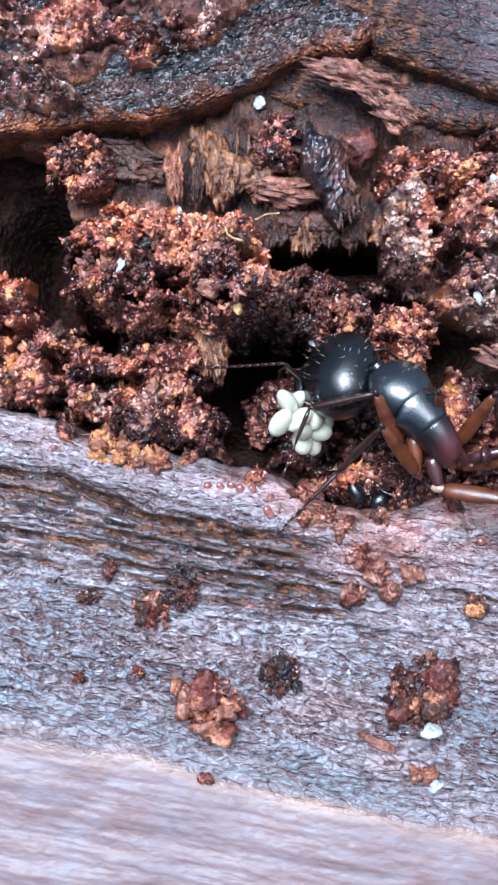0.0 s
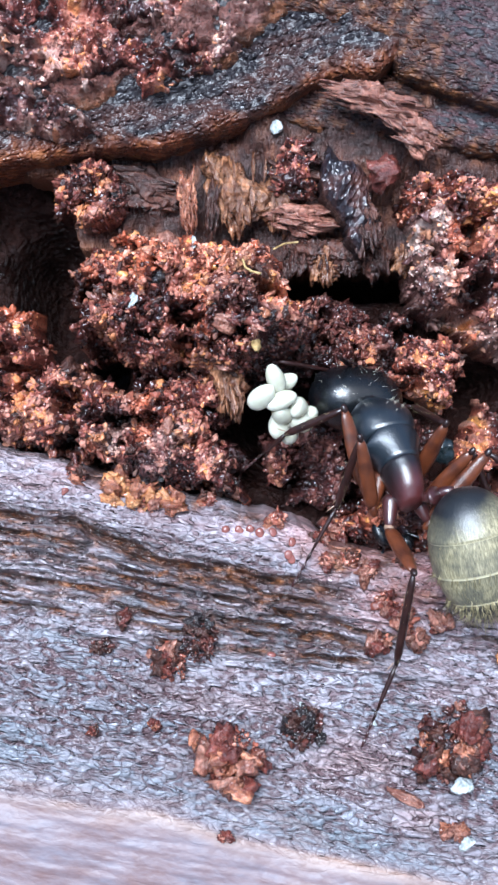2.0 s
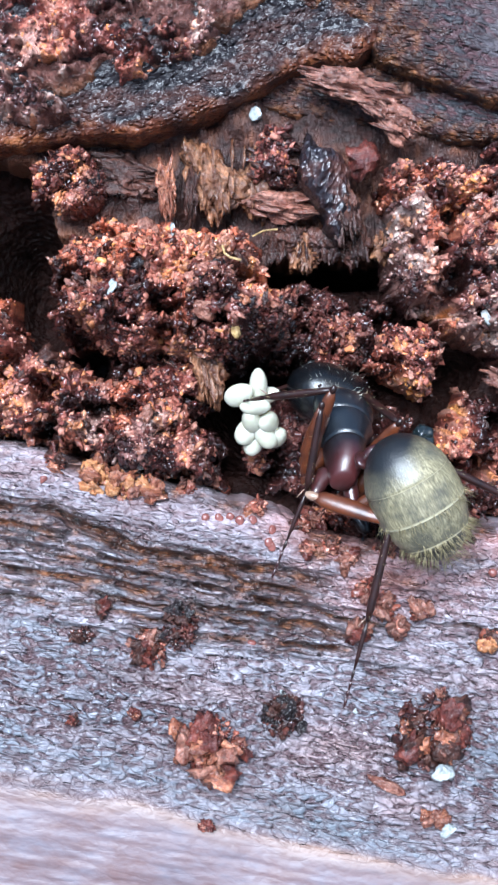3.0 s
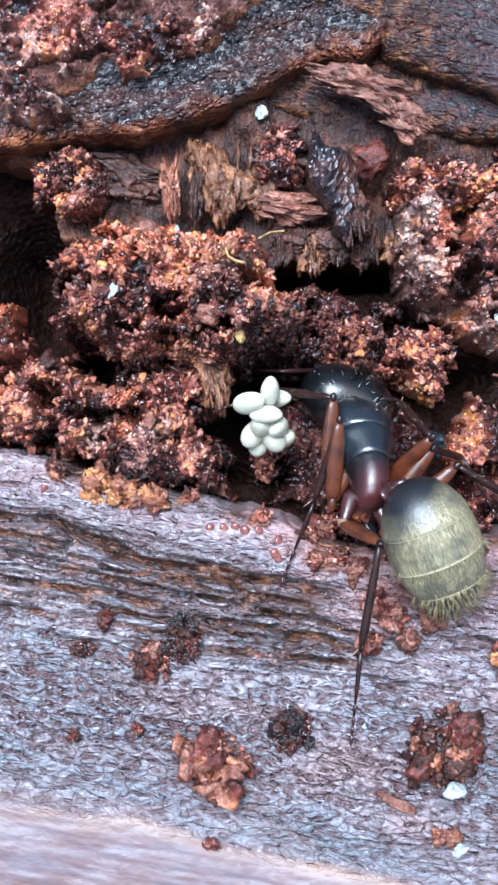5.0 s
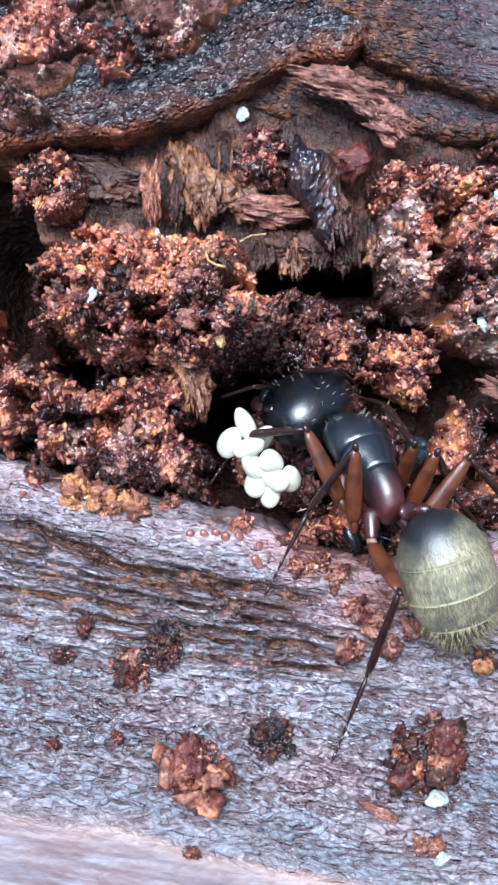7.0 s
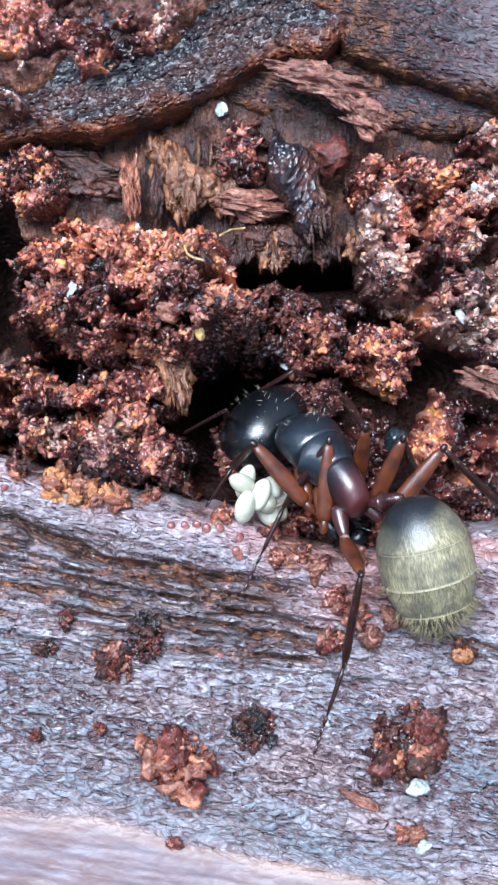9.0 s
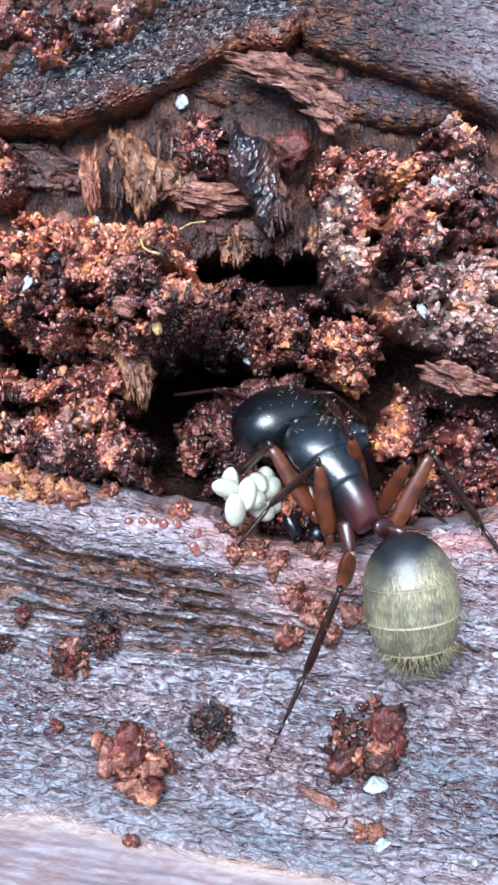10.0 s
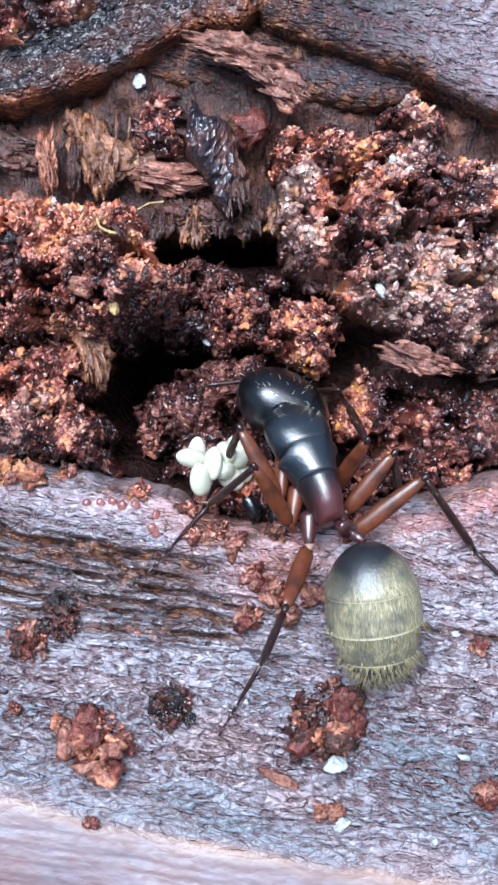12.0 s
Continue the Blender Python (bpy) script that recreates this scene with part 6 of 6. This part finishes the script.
ANKLES = {
    "left_front": [
    (0, 0.90, 0.30, 0.50), (0.5, 0.38, -0.46, 0.50), (1, -0.41, 0.38, 0.50), (1.5, -0.88, -0.31, 0.50),
    (2, -0.36, 0.70, 0.50), (2.5, -0.56, 1.26, 0.50), (3, -0.35, 1.37, 0.50), (5, -0.20, 1.77, 0.50),
    (5.5, 0.08, 2.05, 0.50), (6, -0.48, -1.19, 0.50), (6.5, -0.81, -0.16, 0.50), (7, -0.59, 0.69, 0.50),
    (9, -0.36, -0.44, 0.50), (9.5, 0.59, -0.57, 0.50), (10, 0.93, -0.72, 0.50), (10.5, 1.18, -1.01, 0.50),
    (11, 0.47, -1.78, 0.50), (11.5, 2.15, -1.40, 0.50), (12, 1.67, -1.10, 0.50)],
    "left_middle": [
    (0, 1.81, -1.50, 0.90), (0.5, 1.28, -1.11, 0.90), (1, 1.03, -1.14, 0.90), (1.5, 1.08, -2.07, 0.90),
    (2, 1.06, -1.30, 0.90), (2.5, 0.76, -1.39, 0.90), (3, 0.74, -1.19, 0.90), (5, 0.79, -1.28, 0.90),
    (5.5, 0.72, -1.32, 0.90), (6, 1.93, -1.63, 0.90), (6.5, 1.47, -1.21, 0.90), (7, 1.15, -1.34, 0.90),
    (9, 1.23, -1.20, 0.90), (9.5, 1.49, -1.46, 0.90), (10, 1.84, -1.54, 0.90), (10.5, 1.93, -1.76, 0.90),
    (11, 1.69, -1.93, 0.90), (11.5, 1.30, -2.21, 0.90), (12, 1.29, -2.06, 0.90)],
    "left_hind": [
    (0, 7.36, -5.28, 0.90), (0.5, 6.98, -4.65, 0.90), (1, 3.39, -6.07, 0.90), (1.5, 3.34, -6.38, 0.90),
    (2, 2.57, -5.37, 0.90), (2.5, 2.15, -5.28, 0.90), (3, 2.32, -4.89, 0.90), (5, 1.86, -5.00, 0.90),
    (5.5, 2.02, -4.87, 0.90), (6, 2.76, -5.60, 0.90), (6.5, 2.69, -5.53, 0.90), (7, 2.61, -5.48, 0.90),
    (9, 2.50, -5.45, 0.90), (9.5, 2.53, -5.53, 0.90), (10, 2.64, -5.80, 0.90), (10.5, 2.65, -5.85, 0.90),
    (11, 2.48, -5.93, 0.90), (11.5, 2.72, -6.38, 0.90), (12, 2.63, -6.24, 0.90)],
    "right_front": [
    (0, 3.59, 0.97, -0.60), (2.5, 3.20, 1.67, -0.60), (3, 2.44, 1.50, -0.60), (6, 3.50, 1.48, -0.60),
    (9, 2.64, 1.58, -0.60), (12, 5.05, 0.56, -0.60)],
    "right_middle": [
    (0, 6.68, -0.87, -0.60), (0.5, 5.99, -0.41, -0.60), (1, 5.97, -1.14, -0.60), (2, 5.47, -1.05, -0.60),
    (2.5, 5.51, -0.94, -0.60), (3, 4.58, -0.61, -0.60), (5.5, 5.21, 0.03, -0.60), (6, 5.89, -1.86, -0.60),
    (7, 5.21, -1.02, -0.60), (9, 4.84, -0.96, -0.60), (10, 5.94, -1.56, -0.60), (11, 5.95, -1.57, -0.60),
    (12, 6.59, -2.12, -0.60)],
    "right_hind": [
    (0, 9.53, -2.83, 0.30), (0.5, 9.51, -2.70, 0.30), (1, 8.91, -2.41, 0.30), (2, 7.30, -1.16, 0.30),
    (2.5, 7.43, -1.06, 0.30), (3, 6.83, -1.62, 0.30), (5, 6.75, -1.52, 0.30), (5.5, 6.87, -1.45, 0.30),
    (6, 7.05, -1.97, 0.30), (6.5, 7.06, -1.85, 0.30), (7, 6.99, -1.59, 0.30), (9, 6.95, -1.48, 0.30),
    (9.5, 7.17, -1.82, 0.30), (10, 7.50, -2.13, 0.30), (10.5, 7.32, -2.14, 0.30), (11, 7.83, -2.79, 0.30),
    (11.5, 8.14, -3.02, 0.30), (12, 8.15, -3.01, 0.30)]}
FEET = {
    "left_front": [
    (0, 0.19, -1.62, 0.10), (0.5, -0.44, -1.13, 0.10), (1, -0.81, -0.67, 0.10), (1.5, -1.33, -0.76, 0.10),
    (2, -0.91, 0.22, 0.10), (2.5, -0.90, 0.98, 0.10), (3, -1.14, 1.30, 0.10), (5, -1.13, 1.48, 0.10),
    (5.5, -1.01, 1.76, 0.10), (6, -0.79, -1.51, 0.10), (6.5, -1.12, -0.64, 0.10), (7, -0.90, 0.23, 0.10),
    (9, -0.68, -0.91, 0.10), (9.5, 0.28, -1.20, 0.10), (10, 0.62, -1.50, 0.10), (10.5, 0.86, -1.48, 0.10),
    (11, 0.23, -1.79, 0.10), (11.5, 1.91, -2.19, 0.10), (12, 1.43, -1.57, 0.10)],
    "left_middle": [
    (0, -0.29, -3.70, 0.45), (0.5, 0.08, -2.94, 0.45), (1, -0.31, -3.57, 0.45), (1.5, -0.35, -3.70, 0.45),
    (2, -0.25, -3.75, 0.45), (2.5, -0.24, -3.81, 0.45), (3, -0.25, -3.77, 0.45), (5, -0.11, -3.61, 0.45),
    (5.5, 0.00, -3.54, 0.45), (6, -0.01, -3.66, 0.45), (6.5, -0.03, -3.70, 0.45), (7, -0.05, -3.73, 0.45),
    (9, -0.07, -3.82, 0.45), (9.5, 0.28, -3.32, 0.45), (10, 0.54, -3.16, 0.45), (10.5, 0.40, -3.37, 0.45),
    (11, 0.30, -3.38, 0.45), (11.5, -0.10, -3.67, 0.45), (12, 0.02, -3.44, 0.45)],
    "left_hind": [
    (0, 7.24, -8.16, 0.45), (0.5, 7.29, -7.50, 0.45), (1, 2.64, -8.23, 0.45), (1.5, 3.49, -9.80, 0.45),
    (2, 1.52, -8.17, 0.45), (2.5, 1.62, -8.09, 0.45), (3, 1.51, -8.20, 0.45), (5, 1.59, -8.14, 0.45),
    (5.5, 1.63, -8.19, 0.45), (6, 1.53, -8.14, 0.45), (6.5, 1.63, -8.15, 0.45), (7, 1.60, -8.16, 0.45),
    (9, 1.59, -8.28, 0.45), (9.5, 1.61, -8.13, 0.45), (10, 1.58, -8.27, 0.45), (10.5, 1.63, -8.13, 0.45),
    (11, 1.51, -8.21, 0.45), (11.5, 1.66, -8.06, 0.45), (12, 1.72, -7.88, 0.45)],
    "right_front": [
    (0, 2.82, 1.18, -1.60), (3, 1.87, 1.71, -1.60), (6, 2.80, 1.85, -1.60), (9, 2.06, 1.79, -1.60),
    (12, 4.82, 1.22, -1.60)],
    "right_middle": [
    (0, 7.68, -1.90, -1.20), (2.5, 6.45, -1.62, -1.20), (3, 5.51, -1.44, -1.20), (6, 6.81, -2.54, -1.20),
    (9, 5.72, -1.63, -1.20), (12, 7.63, -2.33, -1.20)],
    "right_hind": [
    (0, 11.05, -4.47, 0.30), (1, 10.21, -3.70, 0.30), (2, 8.82, -3.06, 0.30), (2.5, 8.88, -2.97, 0.30),
    (3, 8.28, -3.13, 0.30), (5, 8.13, -3.14, 0.30), (5.5, 8.19, -3.09, 0.30), (6, 8.37, -3.52, 0.30),
    (7, 8.29, -2.97, 0.30), (9, 8.10, -3.11, 0.30), (9.5, 8.24, -3.35, 0.30), (10, 8.26, -3.21, 0.30),
    (10.5, 8.54, -3.69, 0.30), (11, 8.82, -3.88, 0.30), (11.5, 8.82, -4.10, 0.30), (12, 9.14, -4.09, 0.30)]}
ELBOWS = {
    "left": [
    (0, 0.13, 1.49, 1.20), (0.5, 0.19, 2.08, 1.20), (1, 0.46, 2.02, 1.20), (1.5, -0.24, 2.23, 1.20),
    (2, -0.47, 2.79, 1.20), (2.5, 0.65, 2.21, 1.20), (3, -0.22, 1.58, 1.20), (5, -0.06, 2.34, 1.20),
    (5.5, 0.22, 2.16, 1.20), (6, -0.63, 1.53, 1.20), (6.5, -0.81, 1.95, 1.20), (7, -0.29, 1.96, 1.20),
    (9, -0.49, 1.15, 1.20), (9.5, -0.30, 1.17, 1.20), (10, 0.36, 1.54, 1.20), (10.5, 0.98, 1.03, 1.20),
    (11, 1.12, 0.72, 1.20), (11.5, 0.39, 1.06, 1.20), (12, 0.65, 1.14, 1.20)],
    "right": [
    (0, 3.11, 2.07, 0.60), (1, 2.71, 2.40, 0.60), (2, 1.13, 2.95, 0.60), (2.5, 1.94, 2.81, 0.60),
    (3, 1.22, 1.77, 0.60), (5, 2.10, 2.54, 0.60), (5.5, 2.09, 2.51, 0.60), (6.5, 2.10, 2.52, 0.60),
    (9, 1.34, 2.23, 0.60), (10, 3.53, 1.47, 0.60), (10.5, 3.48, 1.18, 0.60), (11, 3.25, 1.31, 0.60),
    (11.5, 4.53, 1.35, 0.60), (12, 4.79, 0.99, 0.60)]}
WHIP_TIPS = {
    "left": [
    (0, -2.29, 1.45, 0.00), (0.5, -0.88, 1.54, 0.00), (1, -0.34, 1.46, 0.00), (2, -1.57, 2.63, 0.00),
    (3, -1.46, 1.62, 0.00), (5, -0.98, 2.57, 0.00), (5.5, -0.70, 1.92, 0.00), (6, -1.73, 1.38, 0.00),
    (7, -1.22, 1.78, 0.00), (9, -1.76, 0.57, 0.00), (10, -0.91, 1.51, 0.00), (10.5, -0.78, -0.00, 0.00),
    (11.5, 0.39, -0.62, 0.00), (12, 0.68, -1.10, 0.00)],
    "right": [
    (0, 4.52, 1.46, 0.00), (1, 3.74, 1.80, 0.00), (2, 2.90, 2.36, 0.00), (5, 3.11, 2.14, 0.00),
    (5.5, 3.08, 2.24, 0.00), (9, 2.13, 2.26, 0.00), (10, 4.67, 0.76, 0.00), (10.5, 4.72, 0.68, 0.00),
    (11.5, 5.74, 0.53, 0.00), (12, 5.46, 0.39, 0.00)]}
EGG_MID = [
    (0, 0.75, -0.02, 0.20), (0.5, 0.13, 0.90, 0.20), (1, 0.32, 1.12, 0.20), (1.5, -0.05, 1.41, 0.20),
    (2, -0.36, 1.58, 0.20), (2.5, 0.06, 1.38, 0.20), (3, -0.50, 0.98, -1.10), (5, -0.43, 1.01, 0.20),
    (5.5, -0.62, 1.05, 0.20), (6, -0.24, 0.13, 0.20), (6.5, -0.19, 0.22, 0.20), (7, -0.13, 0.08, 0.20),
    (9, 0.43, -1.13, 0.20), (9.5, 0.93, -1.20, 0.20), (10, 1.23, -1.22, 0.20), (10.5, 1.25, -1.40, 0.20),
    (11, 1.54, -1.46, 0.20), (11.5, 1.28, -0.86, 0.20), (12, 1.47, -0.92, 0.20)]
EGG_TURN = [(0.0, -15), (1.5, -35), (2.5, -35), (3.0, -60), (5.0, -60), (5.5, -60), (6.0, -40), (7.0, -42), (9.0, 10), (10.0, 25), (12.0, 25)]


# how far the head reaches forward: 1 level with the face, less as it bows into the hollow
BOW = [(0.0, 1.0), (1.5, 0.9), (2.0, 0.5), (5.5, 0.5), (6.0, 1.0), (11.0, 0.9), (11.5, 0.5), (12.0, 0.45)]
EGG_TILT = [(0.0, 45), (2.5, 40), (3.0, 30), (5.0, 45), (5.5, 62), (6.0, 8), (7.0, 5), (9.0, 55), (12.0, 48)]


def on(track, t):
    return Vector([float(np.interp(t, [r[0] for r in track], [r[k] for r in track])) for k in (1, 2, 3)])


def reach(a, b, length, sign, low=-9.0):
    """The point at that length from a which lies over b on the face; it rises (sign 1) or sinks (-1) by what is left of the length, but not below low."""
    d = Vector((b.x - a.x, b.y - a.y, 0))
    if d.length > 0.985 * length:
        d *= 0.985 * length / d.length
    z = sign * math.sqrt(max(length ** 2 - d.length ** 2, 0))
    if a.z + z < low:
        z = max(low - a.z, -0.97 * length)
        d *= math.sqrt(length ** 2 - z ** 2) / max(d.length, 1e-6)
    d.z = z
    return a + d


def ant_poses(t):
    """Poses of the ant and its parts on the log's face at t seconds."""
    out_of = Vector((0, 0, 1))
    poses = {}
    rear = on(REAR, t)
    front = reach(rear, on(FRONT, t), 3.3, -1)
    if front.z < rear.z - 2.2:
        front.z = rear.z - 2.2
    body = aim(rear, front - rear, Vector((0.38, 0.22, 1)))
    poses["body"] = body
    neck = Vector([c / MM for c in (body @ Vector((0, 3.45 * MM, -0.05 * MM)))])
    bowed = float(np.interp(t, *zip(*BOW)))
    mid = reach(neck, neck.lerp(on(HEAD, t), bowed), 1.42, -1)
    poses["head"] = aim(mid, mid - neck, Vector((0.3, 0.45, 1)))
    g, tip = on(GASTER_MID, t) + Vector((0.06, 0, 0)), on(GASTER_TIP, t) + Vector((0.34, 0, 0))
    g.z = max(g.z, 2.25)
    axis = tip - g
    axis.z = -0.18 * axis.length
    poses["gaster"] = aim(g, axis, out_of)
    g_front = g - axis.normalized() * 1.85
    joint = rear * 0.55 + g_front * 0.45
    way = g_front - rear
    poses["petiole"] = aim(joint + Vector((0, 0, -0.1)), way, out_of)
    for leg, (fe, ti, ta, _) in LEGS.items():
        side, which = leg.split("_")
        hx, hy, hz = HIPS[which]
        hip = Vector([c / MM for c in (body @ Vector((hx * (-1 if side == "left" else 1) * MM, hy * MM, hz * MM)))])
        knee = reach(hip, on(KNEES[leg], t), fe, 1)
        target = on(ANKLES[leg], t)
        ankle = reach(knee, target, ti, -1, {"front": -0.6, "middle": 0.7, "hind": 0.75}[which] if side == "left" else {"front": -2.5, "middle": -1.0, "hind": 0.5}[which])
        foot = reach(ankle, on(FEET[leg], t), ta, -1, {"front": -1.0, "middle": 0.45, "hind": 0.45}[which] if side == "left" else {"front": -3, "middle": -1.5, "hind": 0.35}[which])
        for name, a, b in (("femur", hip, knee), ("tibia", knee, ankle), ("tarsus", ankle, foot)):
            poses[leg + "_" + name] = aim(a, b - a, Vector((0.3, 0.2, 1)))
    for side, s in (("left", -1), ("right", 1)):
        base = Vector([c / MM for c in (poses["head"] @ Vector((0.40 * s * MM, 0.72 * MM, 0.72 * MM)))])
        elbow = reach(base, on(ELBOWS[side], t), SCAPE, 1)
        tip = reach(elbow, on(WHIP_TIPS[side], t), WHIP, -1)
        poses[side + "_scape"] = aim(base, elbow - base, Vector((0.1, 0.3, 1)))
        poses[side + "_whip"] = aim(elbow, tip - elbow, Vector((0.1, 0.3, 1)))
    return poses


def motions():
    body_rows, rows = [], {k: [] for k in ant_parts}
    for t in TIMES:
        p = ant_poses(t)
        body_rows.append((t, LOG @ p["body"]))
        for k in ant_parts:
            rows[k].append((t, p["body"].inverted() @ p[k]))
    walk(ant, body_rows)
    for k, ob in ant_parts.items():
        walk(ob, rows[k])
    egg_rows = []
    for t in TIMES:
        c = on(EGG_MID, t)
        a = float(np.interp(t, [r[0] for r in EGG_TURN], [r[1] for r in EGG_TURN]))
        egg_rows.append((t, log_pose(c.x, c.y, c.z, 0, 0, a) @ pose(0, 0, 0, 0, float(np.interp(t, [r[0] for r in EGG_TILT], [r[1] for r in EGG_TILT])), 0)))
    walk(eggs, egg_rows)


motions()
